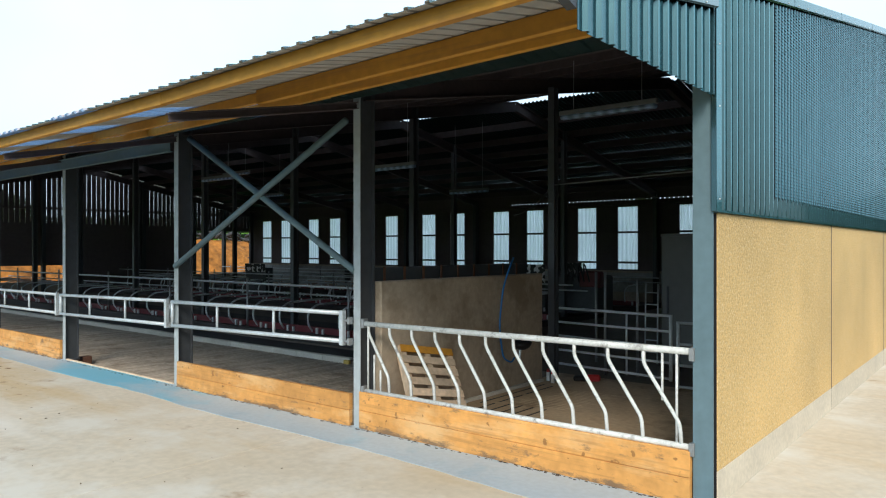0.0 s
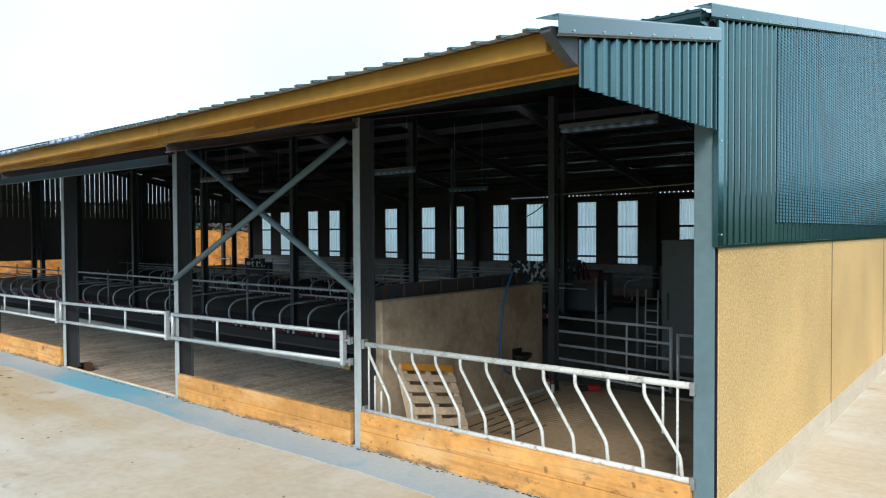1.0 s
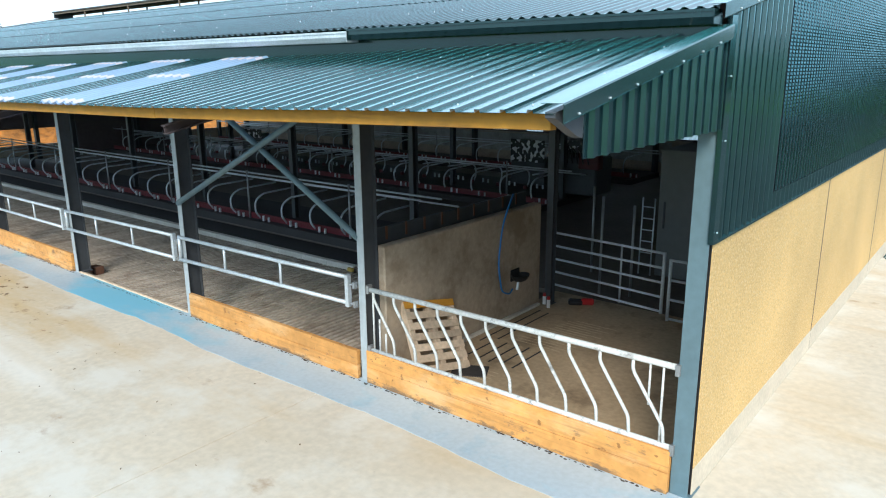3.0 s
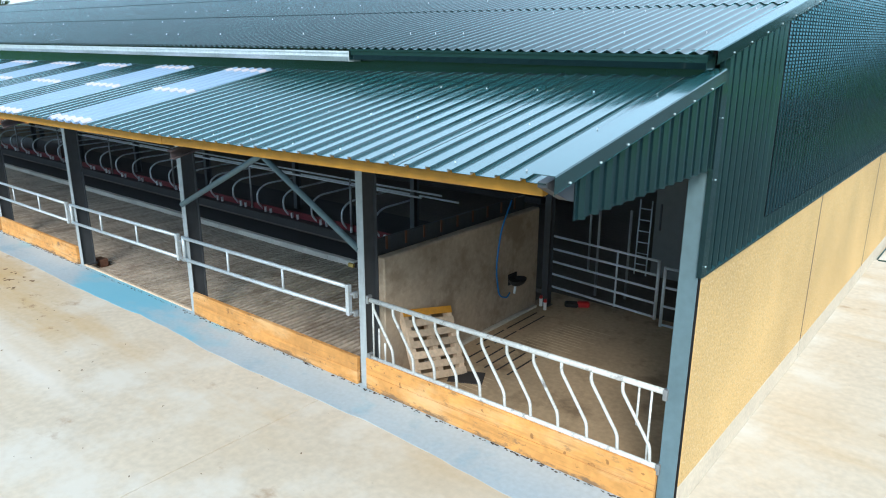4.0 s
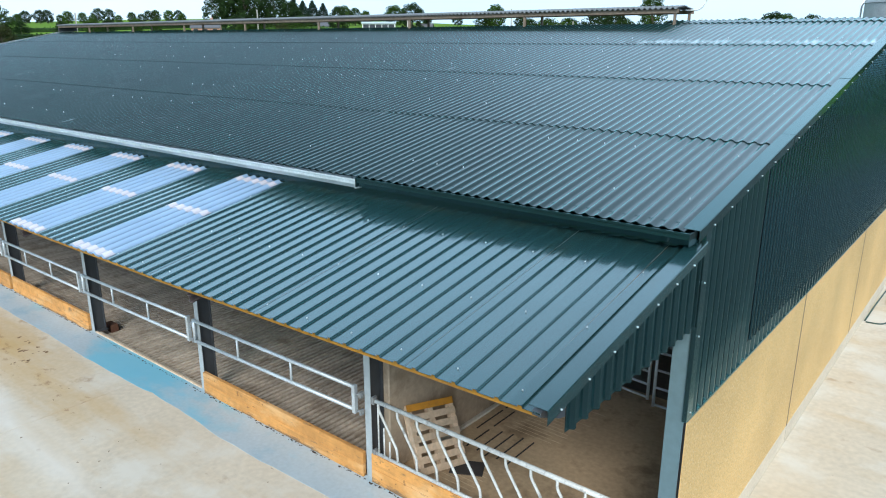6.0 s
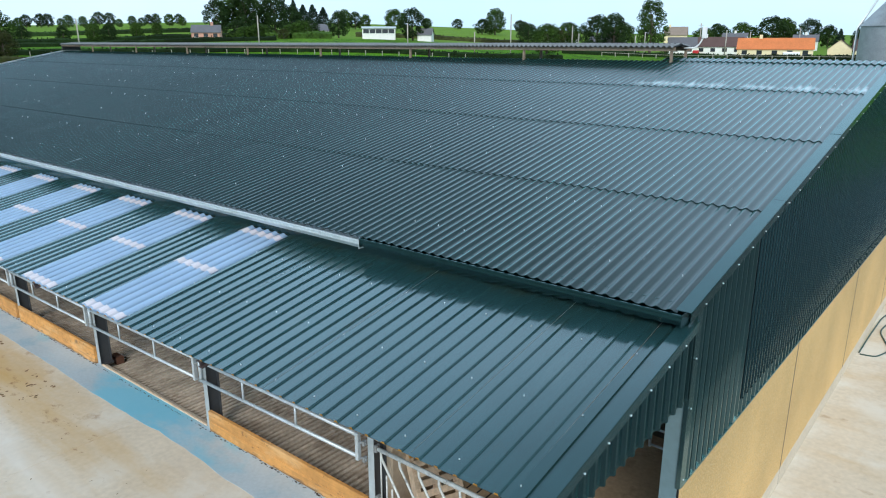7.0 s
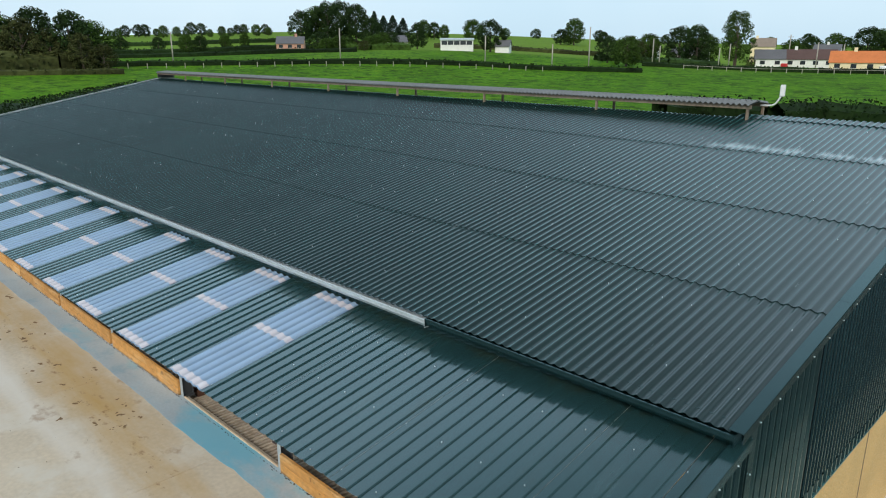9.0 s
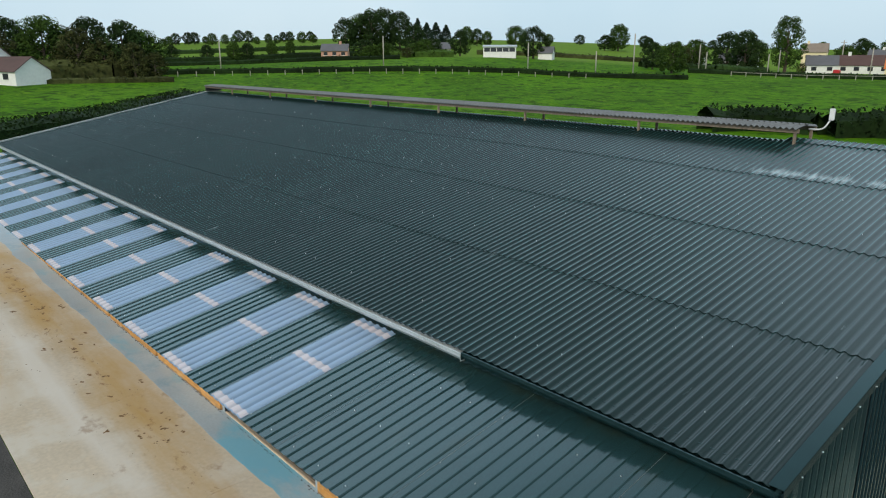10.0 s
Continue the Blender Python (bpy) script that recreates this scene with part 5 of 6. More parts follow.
while x > LEFT + 0.4:
    for r in (0, 1):
        if c < 145:
            piece("slat", slat_mes[r], slats, pose(x, 0, SLAT_Z + 0.003 * math.sin(c * 7.1 + r * 3.3)))
        else:
            box(rest, x, x + 0.080, row_starts[r], row_ends[r], SLAT_Z - 0.14, SLAT_Z)
    x -= 0.142
    c += 1
tagged(part("far_slats", rest, SLAT, slats), kind="stuff")

# ---- countryside ----
def leaf_mat(name, color, vary=0.45):
    m = mat(name, color, 0.75, vary=vary, fine=0.9, coarse=0.12, bump=0.0)
    n, l = m.node_tree.nodes, m.node_tree.links
    geo, r = n.new("ShaderNodeNewGeometry"), n.new("ShaderNodeMapRange")
    r.inputs["To Min"].default_value, r.inputs["To Max"].default_value = 0.65, 1.45
    l.new(geo.outputs["Random Per Island"], r.inputs["Value"])
    b = n["Principled BSDF"]
    b.inputs["Specular IOR Level"].default_value = 0.1
    src = b.inputs["Base Color"].links[0].from_socket
    h = n.new("ShaderNodeHueSaturation")
    l.new(src, h.inputs["Color"])
    l.new(r.outputs["Result"], h.inputs["Value"])
    l.new(h.outputs["Color"], b.inputs["Base Color"])
    return m


LEAF = leaf_mat("broad_leaves", (0.034, 0.066, 0.010))
LEAF_DARK = leaf_mat("dark_leaves", (0.018, 0.036, 0.009))
LEAF_BROWN = leaf_mat("bronze_leaves", (0.040, 0.046, 0.014))
NEEDLES = leaf_mat("conifer_needles", (0.014, 0.028, 0.016))
HEDGE = leaf_mat("hedge_leaves", (0.010, 0.022, 0.005))
BARK = mat("bark", (0.075, 0.055, 0.04), 0.9, vary=0.25, fine=6, coarse=1, bump=0.4)


def spot(bearing, dist):
    """A place at a bearing (degrees from +y towards -x) and a distance from the yard."""
    b = radians(bearing)
    x, y = 2.6 - dist * math.sin(b), -7.0 + dist * math.cos(b)
    return x, y, land_z(x, y)


def leaves(bm, centre, radius, count, size, rng, flat=0.75):
    for _ in range(count):
        d = Vector((rng.gauss(0, 1), rng.gauss(0, 1), rng.gauss(0, 1))).normalized() * radius * rng.uniform(0.55, 1.0) ** 0.5
        d.z *= flat
        c = centre + d
        nrm = (d.normalized() + Vector((rng.uniform(-0.7, 0.7), rng.uniform(-0.7, 0.7), rng.uniform(-0.3, 0.9)))).normalized()
        u = nrm.orthogonal().normalized()
        v = nrm.cross(u)
        a = rng.uniform(0, math.pi)
        u, v = (u * math.cos(a) + v * math.sin(a)), (v * math.cos(a) - u * math.sin(a))
        s = size * rng.uniform(0.6, 1.3)
        bm.faces.new([bm.verts.new(c + u * s * p + v * s * q * 0.7) for p, q in ((-0.5, -0.3), (0.1, -0.55), (0.55, 0.2), (-0.15, 0.5))])


def broad_tree(seed, height, spread, leaf, clumps=52, bare=0.03, per=170):
    """Tapered trunk, limbs and a crown of leafy clumps at limb ends."""
    rng = random.Random(seed)
    ob = thing("tree", "broad leafy green field tree with a dark trunk", "tree", group="field trees")
    bm = bmesh.new()

    def limb(points, r0, r1):
        pts = [Vector(p) for p in points]
        rings = []
        for i, q in enumerate(pts):
            r = r0 + (r1 - r0) * i / (len(pts) - 1)
            rings.append([bm.verts.new(q + Vector((math.cos(k * 1.047) * r, math.sin(k * 1.047) * r, 0))) for k in range(6)])
        for a, b in zip(rings, rings[1:]):
            for k in range(6):
                bm.faces.new((a[k], a[(k + 1) % 6], b[(k + 1) % 6], b[k]))

    top = height * 0.72
    limb([(0, 0, -0.3), (0.1, 0.05, height * 0.2), (0.0, 0.15, height * 0.45), (0.1, 0.0, top)], height * 0.035, height * 0.008)
    crown = bmesh.new()
    for k in range(clumps):
        a = k * 2.4 + rng.uniform(-0.4, 0.4)
        f = (k + 0.5) / clumps
        z = height * (bare + (1 - bare) * (0.08 + 0.86 * f))
        reach = spread * (math.sin(math.pi * min(0.12 + 0.85 * f, 1)) ** 0.6) * rng.uniform(0.45, 1.0)
        c = Vector((math.cos(a) * reach, math.sin(a) * reach, z))
        if k % 4 == 0:
            limb([(0, 0, z * 0.55), (c.x * 0.5, c.y * 0.5, z * 0.78), tuple(c)], height * 0.012, height * 0.003)
        leaves(crown, c, spread * rng.uniform(0.20, 0.40), per, spread * 0.078, rng)
    part("trunk", bm, BARK, ob)
    part("crown", crown, leaf, ob)
    return ob


def conifer(seed, height, spread):
    rng = random.Random(seed)
    ob = thing("conifer", "tall dark pointed conifer", "tree", group="conifers")
    part("trunk", tube(bmesh.new(), [(0, 0, -0.3), (0, 0, height * 0.95)], height * 0.014, 6), BARK, ob)
    crown = bmesh.new()
    for k in range(60):
        f = k / 60
        a = k * 2.4
        r = spread * (1 - f) ** 0.85 * rng.uniform(0.5, 1.0)
        leaves(crown, Vector((math.cos(a) * r, math.sin(a) * r, height * (0.08 + 0.92 * f))), spread * (0.32 * (1 - f) + 0.10), 80, spread * 0.10, rng, 0.6)
    part("crown", crown, NEEDLES, ob)
    return ob


def hedge(points, high, wide, seed, leaf=None, name="hedge", label="dark green clipped field hedge", density=9, leaf_size=None):
    """A hedge along a line of (x, y), leafy over an uneven core."""
    rng = random.Random(seed)
    ob = thing(name, label, "hedge")
    core, leafy = bmesh.new(), bmesh.new()
    for (x0, y0), (x1, y1) in zip(points, points[1:]):
        length = math.hypot(x1 - x0, y1 - y0)
        n = max(2, int(length / 3))
        nx, ny = -(y1 - y0) / length, (x1 - x0) / length
        rows = []
        for i in range(n + 1):
            t = i / n
            x, y = x0 + (x1 - x0) * t, y0 + (y1 - y0) * t
            h = high * rng.uniform(0.72, 0.95)
            z = land_z(x, y)
            w = wide * 0.4
            rows.append([core.verts.new((x + nx * o, y + ny * o, z + k)) for o, k in ((-w, -0.3), (-w, h * 0.7), (0, h), (w, h * 0.7), (w, -0.3))])
        for a, b in zip(rows, rows[1:]):
            for k in range(4):
                core.faces.new((a[k], a[k + 1], b[k + 1], b[k]))
        for i in range(int(length * density)):
            t = rng.random()
            x, y = x0 + (x1 - x0) * t, y0 + (y1 - y0) * t
            o = rng.uniform(-0.55, 0.55) * wide
            leaves(leafy, Vector((x + nx * o, y + ny * o, land_z(x, y) + high * rng.uniform(0.1, 1.05) * (1 - 0.4 * abs(o) / wide))), 0.2, 1, leaf_size or 0.45 + 0.08 * high, rng)
    part("core", core, leaf or HEDGE, ob)
    part("leaves", leafy, leaf or HEDGE, ob)
    return ob


def arc(b0, b1, dist, n=8, wobble=0.0, seed=1):
    rng = random.Random(seed)
    return [spot(b0 + (b1 - b0) * i / n, dist * (1 + rng.uniform(-wobble, wobble)))[:2] for i in range(n + 1)]


# field boundaries
hedge(arc(72, 30, 196, 10, 0.01), 1.5, 1.6, 11)
hedge(arc(30, -2, 229, 8, 0.01), 1.6, 1.8, 12)
hedge(arc(85, 69, 176, 4), 1.4, 1.8, 13, LEAF_BROWN, label="low brownish hedge beside the field")
hedge([(-80, -12), (-89, 6), (-95.5, 14), (-105, 25.2), (-113, 33.2), (-122, 43)], 2.4, 6.0, 14, HEDGE, "rough_hedge", "rough dark hedge of tall weeds at the field edge", 130, 0.34)
hedge(arc(28.5, 21.0, 99, 3, 0.02), 3.3, 4.6, 15, HEDGE, "rough_hedge", "rough dark hedge at the near field edge", 60, 0.40)
hedge(arc(20.3, 10.0, 97, 4, 0.02), 3.4, 4.6, 16, HEDGE, "rough_hedge", "rough dark hedge at the near field edge", 60, 0.40)
hedge(arc(72, 54, 300, 5), 2.2, 2.5, 17)
hedge(arc(72, 52, 245, 5), 1.6, 2.0, 18)
hedge(arc(71, 57, 400, 5), 2.5, 3.0, 19, LEAF_DARK)
# Tree belt out of view, added to darken what the gable reflects.
hedge([(75, -60), (80, 20), (72, 90), (46, 125), (3, 150)], 13.0, 7.0, 23, LEAF_DARK, "shelter_belt", "unseen dark tree belt added to darken gable reflections", 6)
hedge(arc(46, 33, 300, 4), 2.0, 3.0, 20, LEAF_BROWN, label="brownish hedge along the lane")

hedge(arc(86, 70.5, 188, 6, 0.02), 4.6, 6.0, 31, LEAF_BROWN, "scrub", "bronze-green scrub below the trees", 22)
hedge(arc(55.5, 47.8, 262, 5, 0.01), 2.6, 4.0, 32, LEAF, "scrub", "green scrub round the cottages", 20)
hedge(arc(33.5, 24.5, 250, 5, 0.01), 2.4, 4.0, 33, LEAF_DARK, "scrub", "dark garden shrubs along the lane", 20)

# trees: bearing, distance, height, kind
A = broad_tree(1, 10, 4.2, LEAF)
A.matrix_basis = pose(*spot(78.5, 235))
B = broad_tree(2, 11, 4.8, LEAF_DARK, 40)
B.matrix_basis = pose(*spot(76.0, 215))
C = broad_tree(3, 9, 3.8, LEAF_BROWN, 34, 0.02)
C.matrix_basis = pose(*spot(73.5, 190))
D = broad_tree(5, 18, 5.2, LEAF, 52, 0.05)
D.matrix_basis = pose(*spot(23.5, 262))
E_TREE = conifer(6, 15.5, 4.8)
E_TREE.matrix_basis = pose(*spot(50.6, 392))


def plant(kind, bearing, dist, scale, turn=0.0, wide=1.0):
    x, y, z = spot(bearing, dist)
    copy_thing(kind, pose(x, y, z, 0, 0, turn) @ Matrix.Diagonal((scale * wide, scale * wide, scale, 1)))


rng = random.Random(9)
for kind, bearing, dist, scale in (
        (B, 84, 209, 1.24), (A, 82, 214, 1.30), (C, 80.5, 195, 1.37), (B, 79.4, 217, 1.24), (A, 77.2, 209, 1.37), (C, 75.2, 192, 1.24), (B, 74.4, 209, 1.24),
        (B, 72.2, 192, 1.18), (C, 71.6, 183, 0.92), (A, 71.0, 197, 1.06), (C, 70.2, 183, 0.67), (B, 83.0, 192, 1.12),
        (A, 64.6, 300, 0.7), (B, 63.6, 290, 0.6), (A, 61.8, 330, 0.65), (A, 60.4, 340, 0.6), (B, 69.0, 330, 0.55), (B, 66.5, 330, 0.55),
        (B, 56.2, 390, 1.46), (A, 55.0, 400, 1.79), (B, 54.2, 395, 1.85), (B, 53.2, 400, 1.90), (B, 52.0, 395, 1.74), (B, 50.9, 330, 1.12),
        (A, 46.8, 440, 1.1), (B, 46.0, 440, 0.9), (A, 45.2, 440, 0.85), (A, 43.0, 430, 1.2), (B, 41.6, 262, 1.0), (B, 47.3, 270, 0.85),
        (A, 35.2, 440, 1.5), (B, 36.2, 440, 0.8), (B, 33.0, 430, 0.8), (B, 32.6, 235, 0.75), (A, 31.2, 220, 0.85), (C, 30.4, 280, 0.8), (A, 29.6, 292, 0.95),
        (B, 27.4, 280, 1.15), (B, 26.2, 273, 1.2), (A, 25.6, 292, 1.05), (C, 22.4, 247, 0.4), (B, 18.6, 351, 0.9), (A, 17.2, 377, 1.1), (B, 15.2, 364, 1.25),
        (A, 14.4, 377, 1.3), (B, 12.8, 364, 1.15), (B, 11.6, 377, 0.9), (A, 8.2, 351, 1.15), (B, 6.8, 338, 1.1), (A, 19.8, 300, 0.9), (B, 9.6, 300, 0.8), (A, 4.0, 338, 1.0)):
    plant(kind, bearing, dist, scale, rng.uniform(0, 360), rng.uniform(0.9, 1.25))
for bearing in (49.9, 49.2, 48.4):
    plant(E_TREE, bearing, 392, rng.uniform(0.75, 0.9), rng.uniform(0, 360), 1.3)
plant(E_TREE, 10.9, 280, 0.55)
for i in range(22):
    bearing = 71.5 - i * 0.62 + rng.uniform(-0.25, 0.25)
    plant(rng.choice((A, A, B)), bearing, 520 + rng.uniform(-20, 20), rng.uniform(0.4, 0.85), rng.uniform(0, 360), 1.1)
for i in range(12):
    plant(rng.choice((A, B, C)), 54.8 - i * 0.48, 262 + rng.uniform(-8, 8), rng.uniform(0.35, 0.6), rng.uniform(0, 360), 1.5)
for i in range(16):
    plant(rng.choice((A, B)), 40.5 - i * 2.4, 520 + rng.uniform(-15, 15), rng.uniform(0.5, 0.9), rng.uniform(0, 360), 1.3)

# fence posts before the houses
POST_WOOD = mat("pale_fence_wood", (0.36, 0.33, 0.28), 0.9, vary=0.2)
fence = thing("field_fence", "pale wooden post and rail fence before the houses", "fence")
prev = None
for i in range(30):
    x, y, z = spot(27 - i * 1.0, 222)
    part("post", boxed(x - 0.08, x + 0.08, y - 0.08, y + 0.08, z - 0.3, z + 1.25), POST_WOOD, fence)
    if prev:
        part("rail", tube(bmesh.new(), [prev, (x, y, z + 1.1)], 0.05, 5), POST_WOOD, fence)
    prev = (x, y, z + 1.1)
fence = thing("field_fence", "row of pale fence posts along the far hedge", "fence")
for i in range(26):
    x, y, z = spot(70 - i * 1.3, 190)
    part("post", boxed(x - 0.07, x + 0.07, y - 0.07, y + 0.07, z - 0.3, z + 1.2), POST_WOOD, fence)

# ---- houses ----
CREAM = mat("cream_render", (0.78, 0.66, 0.42), 0.9, vary=0.06, fine=2, coarse=0.3, bump=0.1)
WHITE_RENDER = mat("white_render", (0.75, 0.74, 0.70), 0.9, vary=0.06, fine=2, coarse=0.3, bump=0.1)
PINK = mat("pink_brick", (0.50, 0.27, 0.20), 0.9, vary=0.12, fine=3, coarse=0.5, bump=0.2)
ORANGE_TILE = mat("orange_tiles", (0.55, 0.17, 0.05), 0.85, vary=0.12, fine=3, coarse=0.4, bump=0.3)
BROWN_TILE = mat("brown_tiles", (0.095, 0.055, 0.048), 0.85, vary=0.12, fine=3, coarse=0.4, bump=0.3)
SLATE = mat("grey_slates", (0.115, 0.115, 0.125), 0.75, vary=0.12, fine=3, coarse=0.4, bump=0.3)
GLASS = mat("dark_window_glass", (0.03, 0.035, 0.04), 0.08, vary=0.02, bump=0.0)


def house(bearing, dist, turn, length, depth, eaves, pitch_high, wall_m, roof_m, label, openings=(), chimneys=(0.5,), drop=0.0):
    """A gabled house: long side faces -y before the turn; openings are (x, z, w, h) on that side."""
    x, y, z = spot(bearing, dist)
    ob = thing("house", label, "house", (x, y, z - drop), turn)
    L, Dp = length / 2, depth / 2
    bm = bmesh.new()
    vs = [bm.verts.new(p) for p in ((-L, -Dp, -1), (L, -Dp, -1), (L, Dp, -1), (-L, Dp, -1), (-L, -Dp, eaves), (L, -Dp, eaves), (L, Dp, eaves), (-L, Dp, eaves), (-L, 0, eaves + pitch_high), (L, 0, eaves + pitch_high))]
    for f in ((0, 1, 5, 4), (2, 3, 7, 6), (1, 2, 6, 9, 5), (3, 0, 4, 8, 7)):
        bm.faces.new([vs[i] for i in f])
    part("wall", bm, wall_m, ob)
    for s in (-1, 1):
        bm = bmesh.new()
        o, t = 0.35, 0.14
        k = pitch_high / Dp
        pts = [(-L - 0.3, s * (Dp + o), eaves - k * o), (L + 0.3, s * (Dp + o), eaves - k * o), (L + 0.3, 0, eaves + pitch_high + 0.02), (-L - 0.3, 0, eaves + pitch_high + 0.02)]
        lo = [bm.verts.new(p) for p in pts]
        hi = [bm.verts.new((p[0], p[1], p[2] + t)) for p in pts]
        bm.faces.new(hi)
        bm.faces.new(lo[::-1])
        for i in range(4):
            bm.faces.new((lo[i], lo[(i + 1) % 4], hi[(i + 1) % 4], hi[i]))
        part("roof_slope", bm, roof_m, ob)
    for ox, oz, w, h in openings:
        win = part("window" if oz > 0.3 else "door", boxed(ox - w / 2, ox + w / 2, -Dp - 0.03, -Dp + 0.05, oz, oz + h), GLASS, ob)
        part("sill", boxed(ox - w / 2 - 0.08, ox + w / 2 + 0.08, -Dp - 0.1, -Dp - 0.031, oz - 0.1, oz), WHITE_RENDER, win)
    for c in chimneys:
        part("chimney", boxed(-L + length * c - 0.45, -L + length * c + 0.45, -0.35, 0.35, eaves + pitch_high - 0.5, eaves + pitch_high + 1.1), wall_m, ob)
    return ob


def front(count, length, z=0.9, w=1.5, h=1.2):
    return [(-length / 2 + length * (i + 0.5) / count, z, w, h) for i in range(count)]


house(79.3, 178, 28, 12, 8.5, 2.6, 2.7, WHITE_RENDER, BROWN_TILE, "white bungalow with a brown tiled roof", front(2, 13), (0.2,))
house(81.2, 190, 28, 13, 9, 3.8, 3.6, WHITE_RENDER, BROWN_TILE, "white house with a steep dark tiled roof behind the bungalow", front(3, 10), (0.9,))
house(57.0, 285, 50, 10, 7, 2.6, 2.4, PINK, SLATE, "pink brick cottage with a slate roof", front(3, 10), (0.7,))
house(49.1, 285, 65, 9, 7, 2.5, 2.2, WHITE_RENDER, SLATE, "small white cottage with a grey roof", front(2, 9), (0.3,))
house(44.2, 262, 42, 11.5, 6, 3.6, 0.5, WHITE_RENDER, mat("pale_roofing", (0.45, 0.50, 0.52), 0.6), "long white flat-roofed building with blue windows", [(i * 2.2 - 4.4, 1.9, 2.0, 1.4) for i in range(5)], ())
house(40.6, 262, 30, 5, 5, 2.2, 2.0, WHITE_RENDER, SLATE, "small whitewashed farm outbuilding", (), ())
house(30.0, 302, 20, 12, 8, 2.8, 2.6, WHITE_RENDER, BROWN_TILE, "white house half hidden behind trees", front(3, 12))
house(26.6, 306, 20, 14, 8, 2.8, 2.4, WHITE_RENDER, SLATE, "white bungalow behind dark trees", front(4, 14))
house(21.7, 332, 18, 9, 8, 6.2, 3.2, CREAM, mat("beige_tiles", (0.24, 0.19, 0.15), 0.85, vary=0.1), "two-storey cream house with a brown roof", front(2, 9, 3.8), (0.2,))
house(21.2, 266, 24, 9, 8, 2.7, 2.8, WHITE_RENDER, SLATE, "white bungalow with a slate roof", front(2, 9), ())
house(18.6, 270, 16, 15, 8, 2.7, 2.9, WHITE_RENDER, BROWN_TILE, "long white bungalow with a dark brown roof", front(4, 15), (0.2,))
house(14.9, 247, 15, 21, 9, 2.6, 3.0, CREAM, ORANGE_TILE, "long cream bungalow with an orange tiled roof", front(5, 21), (0.3,))
house(10.8, 255, 100, 9, 6.5, 2.6, 2.6, CREAM, BROWN_TILE, "cream bungalow wing with a brown gable", front(2, 9), ())
house(8.6, 244, 10, 12, 8, 2.6, 2.8, CREAM, BROWN_TILE, "cream bungalow with a brown tiled roof", [(-3.5, 0.8, 2.2, 1.3), (0, 0.0, 1.4, 2.1), (3.5, 0.8, 2.0, 1.3)], (0.75,))
house(5.0, 260, 8, 14, 8, 2.7, 2.8, WHITE_RENDER, BROWN_TILE, "white bungalow with a brown roof", front(4, 14))
house(13.0, 330, 10, 9, 7, 3.6, 2.4, WHITE_RENDER, SLATE, "white house among the trees", front(2, 9, 1.6))
house(17.6, 345, 10, 10, 7, 4.0, 2.6, WHITE_RENDER, SLATE, "white gabled house above the bungalows", front(2, 10, 1.8))
house(75.2, 205, 30, 5.5, 4, 1.5, 0.9, mat("shed_boards", (0.14, 0.11, 0.09), 0.9), mat("pale_tin", (0.45, 0.42, 0.42), 0.6), "low garden shed with a pale tin roof", (), ())

def telegraph_pole(bearing, dist, high, arm=True):
    x, y, z = spot(bearing, dist)
    ob = thing("telegraph_pole", "weathered wooden telegraph pole", "pole", (x, y, z), bearing, "telegraph poles")
    part("pole", tube(bmesh.new(), [(0, 0, -0.4), (0, 0, high)], 0.16, 8), POST_WOOD, ob, smooth=True)
    if arm:
        part("crossarm", boxed(-0.9, 0.9, -0.06, 0.06, high - 0.8, high - 0.65), POST_WOOD, ob)
    return ob


for bearing, dist, high, arm in ((65.6, 205, 8, False), (53.3, 205, 8.5, False), (34.0, 200, 11, False), (36.8, 205, 6, False), (29.3, 237, 8, False), (42.0, 205, 7.5, False), (28.8, 234, 6, False),
                                 (20.0, 280, 10.5, True), (18.2, 255, 8, False), (23.9, 254, 7, False), (16.6, 255, 7.5, False), (8.3, 318, 13, True), (24.6, 237, 6, False), (13.4, 312, 9, False)):
    telegraph_pole(bearing, dist, high, arm)

car = thing("parked_van", "white van parked before the orange-roofed bungalow", "van", spot(13.8, 234), 10)
bm = boxed(-2.2, 2.2, -0.95, 0.95, 0.35, 2.0, 0.25)
part("body", bm, WHITE, car)
part("windscreen", boxed(-2.23, -1.5, -0.8, 0.8, 1.15, 1.8, 0.1), GLASS, car)
for sx in (-1.4, 1.4):
    for sy in (-0.95, 0.8):
        bm = bmesh.new()
        bmesh.ops.create_cone(bm, segments=14, cap_ends=True, radius1=0.34, radius2=0.34, depth=0.2, matrix=pose(sx, sy + 0.07, 0.34, 90))
        part("wheel", bm, BLACK, car)
car = thing("parked_car", "dark red car parked before the bungalow", "car", spot(12.8, 233), 10)
part("body", boxed(-2.0, 2.0, -0.85, 0.85, 0.3, 0.95, 0.15), RED, car)
part("cabin", boxed(-1.1, 1.2, -0.75, 0.75, 0.9, 1.45, 0.2), GLASS, car)
for sx in (-1.3, 1.3):
    for sy in (-0.85, 0.75):
        bm = bmesh.new()
        bmesh.ops.create_cone(bm, segments=14, cap_ends=True, radius1=0.31, radius2=0.31, depth=0.18, matrix=pose(sx, sy + 0.05, 0.31, 90))
        part("wheel", bm, BLACK, car)
for bearing, dist in ((20.2, 240),):
    x, y, z = spot(bearing, dist)
    ob = mesh_object("oil_tank", boxed(x - 0.9, x + 0.9, y - 0.7, y + 0.7, z, z + 2.0, 0.25), RED_BRIGHT)
    tagged(ob, "bright red oil tank in a garden", "tank")

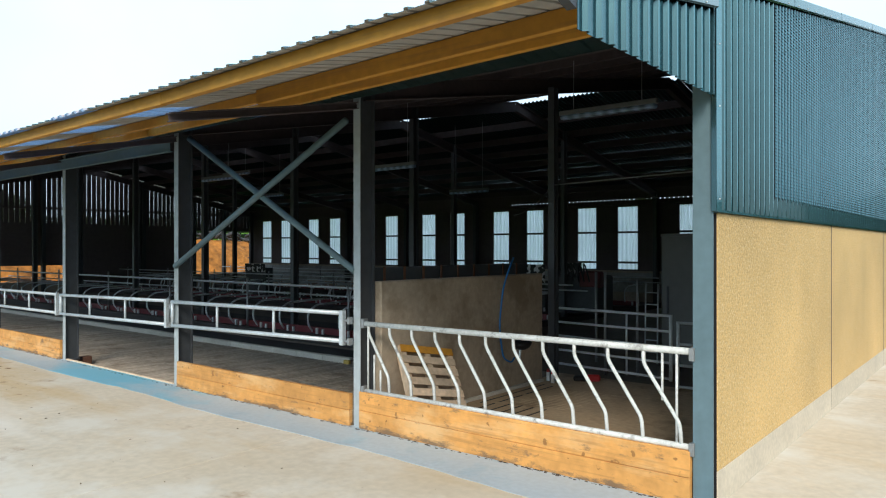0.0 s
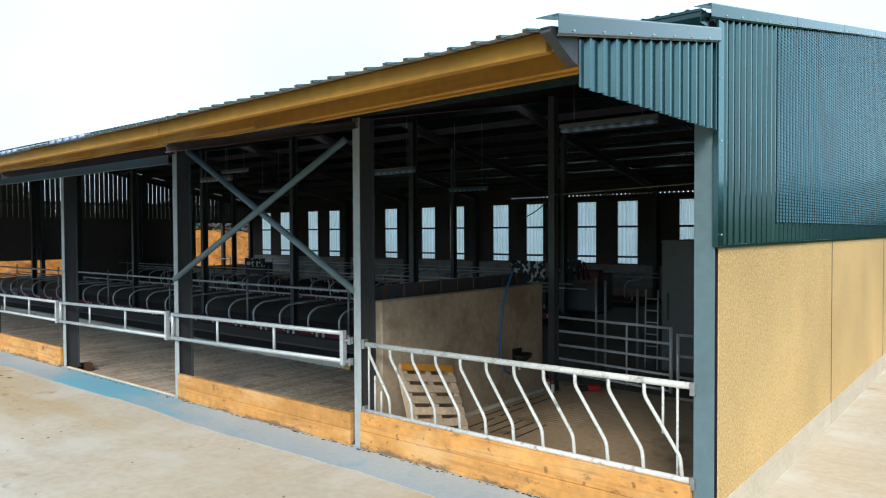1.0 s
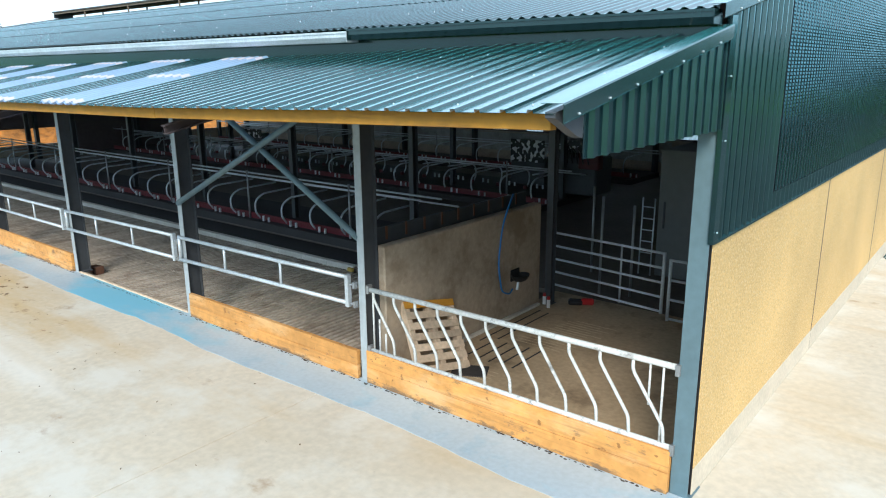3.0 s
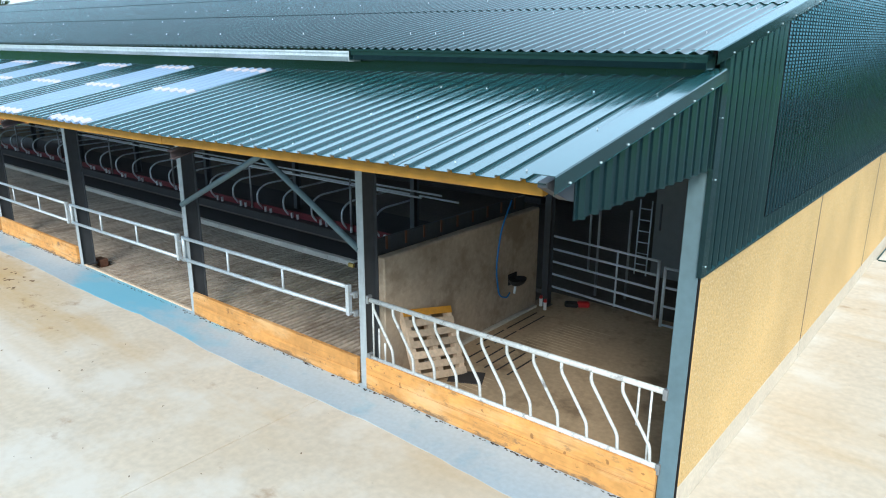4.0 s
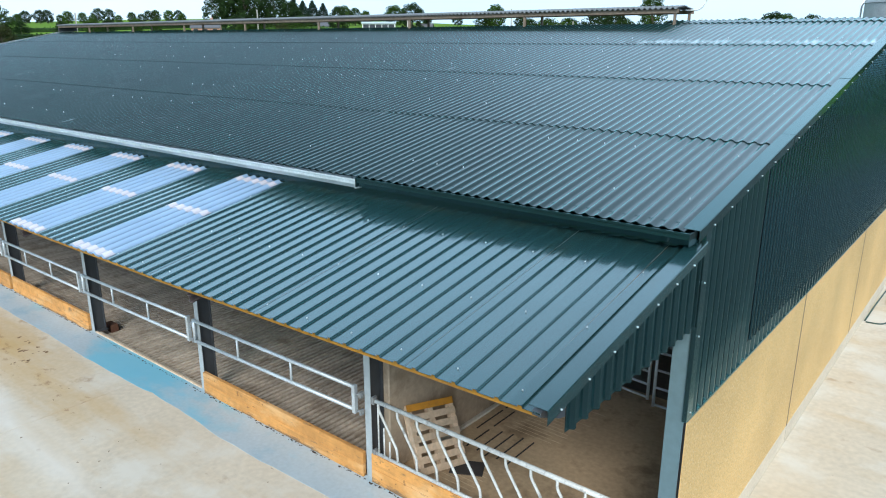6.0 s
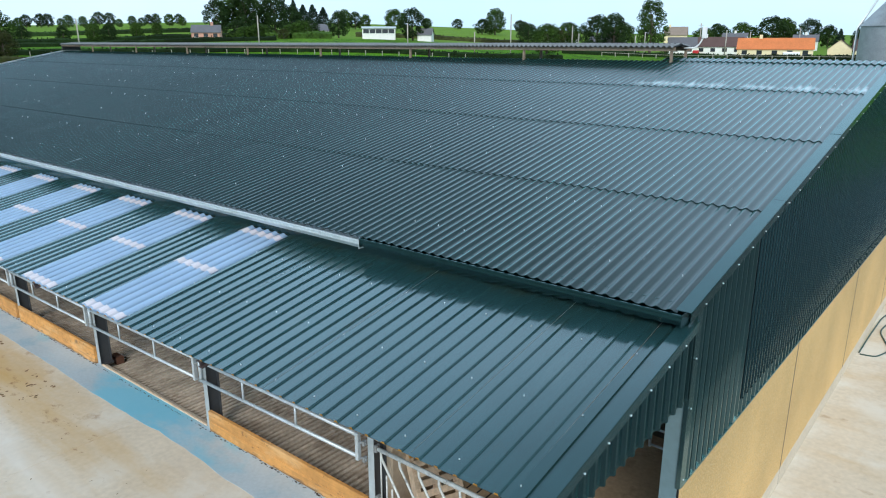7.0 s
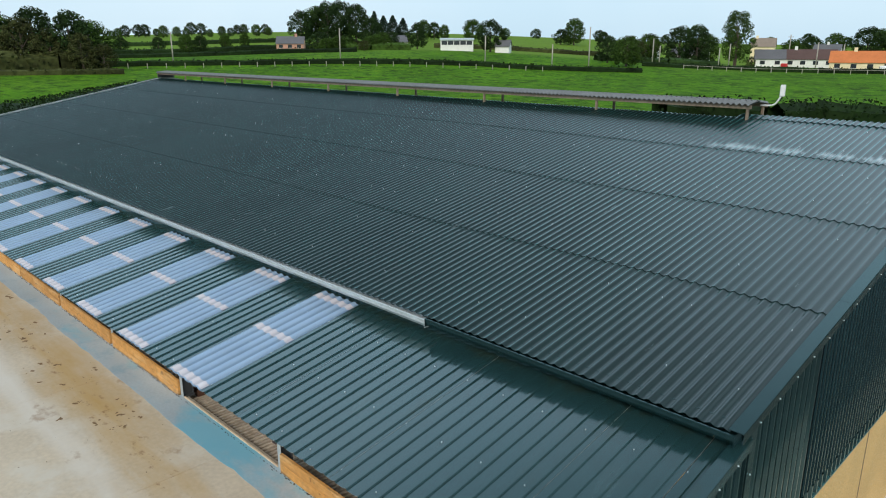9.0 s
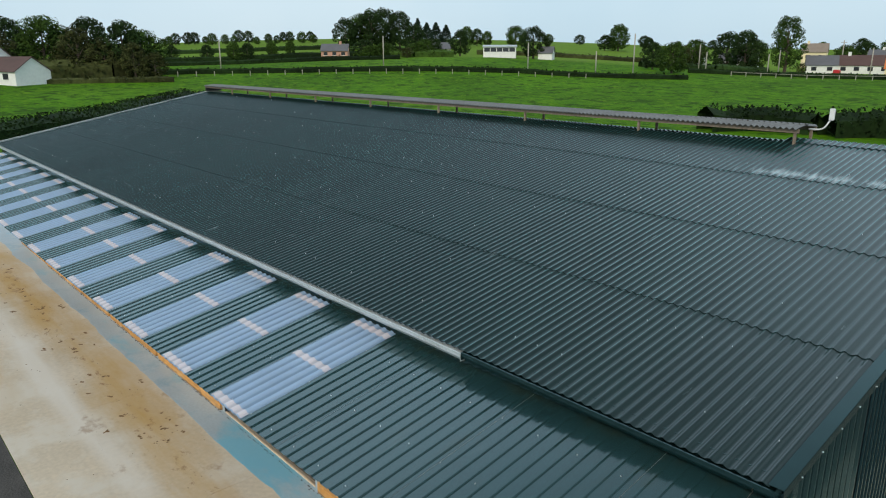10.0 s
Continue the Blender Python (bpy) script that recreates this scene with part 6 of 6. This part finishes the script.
# feed silo behind the shed
silo = thing("feed_silo", "galvanised grey feed silo with a conical top", "silo", (-2.35, 30.0, 0))
bm = bmesh.new()
bmesh.ops.create_cone(bm, segments=32, cap_ends=False, radius1=1.5, radius2=1.5, depth=6.0, matrix=Matrix.Translation((0, 0, 5.4)))
part("drum", bm, GALV_DULL, silo, smooth=True)
bm = bmesh.new()
bmesh.ops.create_cone(bm, segments=32, cap_ends=False, radius1=1.56, radius2=0.3, depth=1.5, matrix=Matrix.Translation((0, 0, 9.15)))
part("cone_top", bm, GALV_DULL, silo, smooth=True)
bm = bmesh.new()
bmesh.ops.create_cone(bm, segments=32, cap_ends=False, radius1=0.3, radius2=1.5, depth=1.4, matrix=Matrix.Translation((0, 0, 1.7)))
part("hopper", bm, GALV_DULL, silo, smooth=True)
for k in range(4):
    a = k * math.pi / 2 + 0.6
    part("leg", tube(bmesh.new(), [(1.4 * math.cos(a), 1.4 * math.sin(a), 0), (1.4 * math.cos(a), 1.4 * math.sin(a), 2.5)], 0.06, 8), GALV_DULL, silo)
part("fill_pipe", tube(bmesh.new(), [(-1.58, -0.3, 0.6), (-1.58, -0.3, 8.3), (-0.9, -0.2, 9.7)], 0.05, 8), GALV, silo, smooth=True)

# clay bank with tyres beyond the far gable
rng = random.Random(21)
bm = bmesh.new()
xs, ys = [-47 - 1.2 * i for i in range(7)], [2 + 1.2 * j for j in range(27)]
vs = []
for x in xs:
    row = []
    for y in ys:
        t = min(max((-47 - x) / 3.6, 0), 1)
        z = 3.3 * t * t * (3 - 2 * t) * min(max((y + 2) / 6, 0.45), 1)
        z += (0.25 * noise.noise((x * 0.5, y * 0.5, 0)) + 0.2 * noise.noise((x * 1.9, y * 1.9, 3))) * min(t * 3, 1)
        row.append(bm.verts.new((x, y, z - 0.1)))
    vs.append(row)
for i in range(len(xs) - 1):
    for j in range(len(ys) - 1):
        bm.faces.new((vs[i][j], vs[i + 1][j], vs[i + 1][j + 1], vs[i][j + 1]))
bank = mesh_object("clay_bank", bm, SOIL)
tagged(bank, "orange clay bank beyond the far end of the shed", "earth bank", kind="structure")
tyre_bm = bmesh.new()
rings = []
for i in range(14):
    a = 2 * math.pi * i / 14
    rings.append([tyre_bm.verts.new(((0.33 + 0.13 * math.cos(b)) * math.cos(a), (0.33 + 0.13 * math.cos(b)) * math.sin(a), 0.11 * math.sin(b))) for b in [2 * math.pi * j / 7 for j in range(7)]])
for i in range(14):
    for j in range(7):
        tyre_bm.faces.new((rings[i][j], rings[(i + 1) % 14][j], rings[(i + 1) % 14][(j + 1) % 7], rings[i][(j + 1) % 7]))
tyre = mesh_object("old_tyre", tyre_bm, RUBBER, smooth=True)
tagged(tyre, "old black tyre on the clay bank", "tyre", group="tyres on the bank")
tyre.matrix_basis = pose(-51.6, 20, 3.35, 20, 10, 0)
for k in range(70):
    y = 9 + 24 * rng.random()
    x = -50.4 - 3.0 * rng.random()
    copy_thing(tyre, pose(x, y, 3.3 + 0.55 * rng.random(), rng.uniform(-35, 35), rng.uniform(-35, 35), 0))
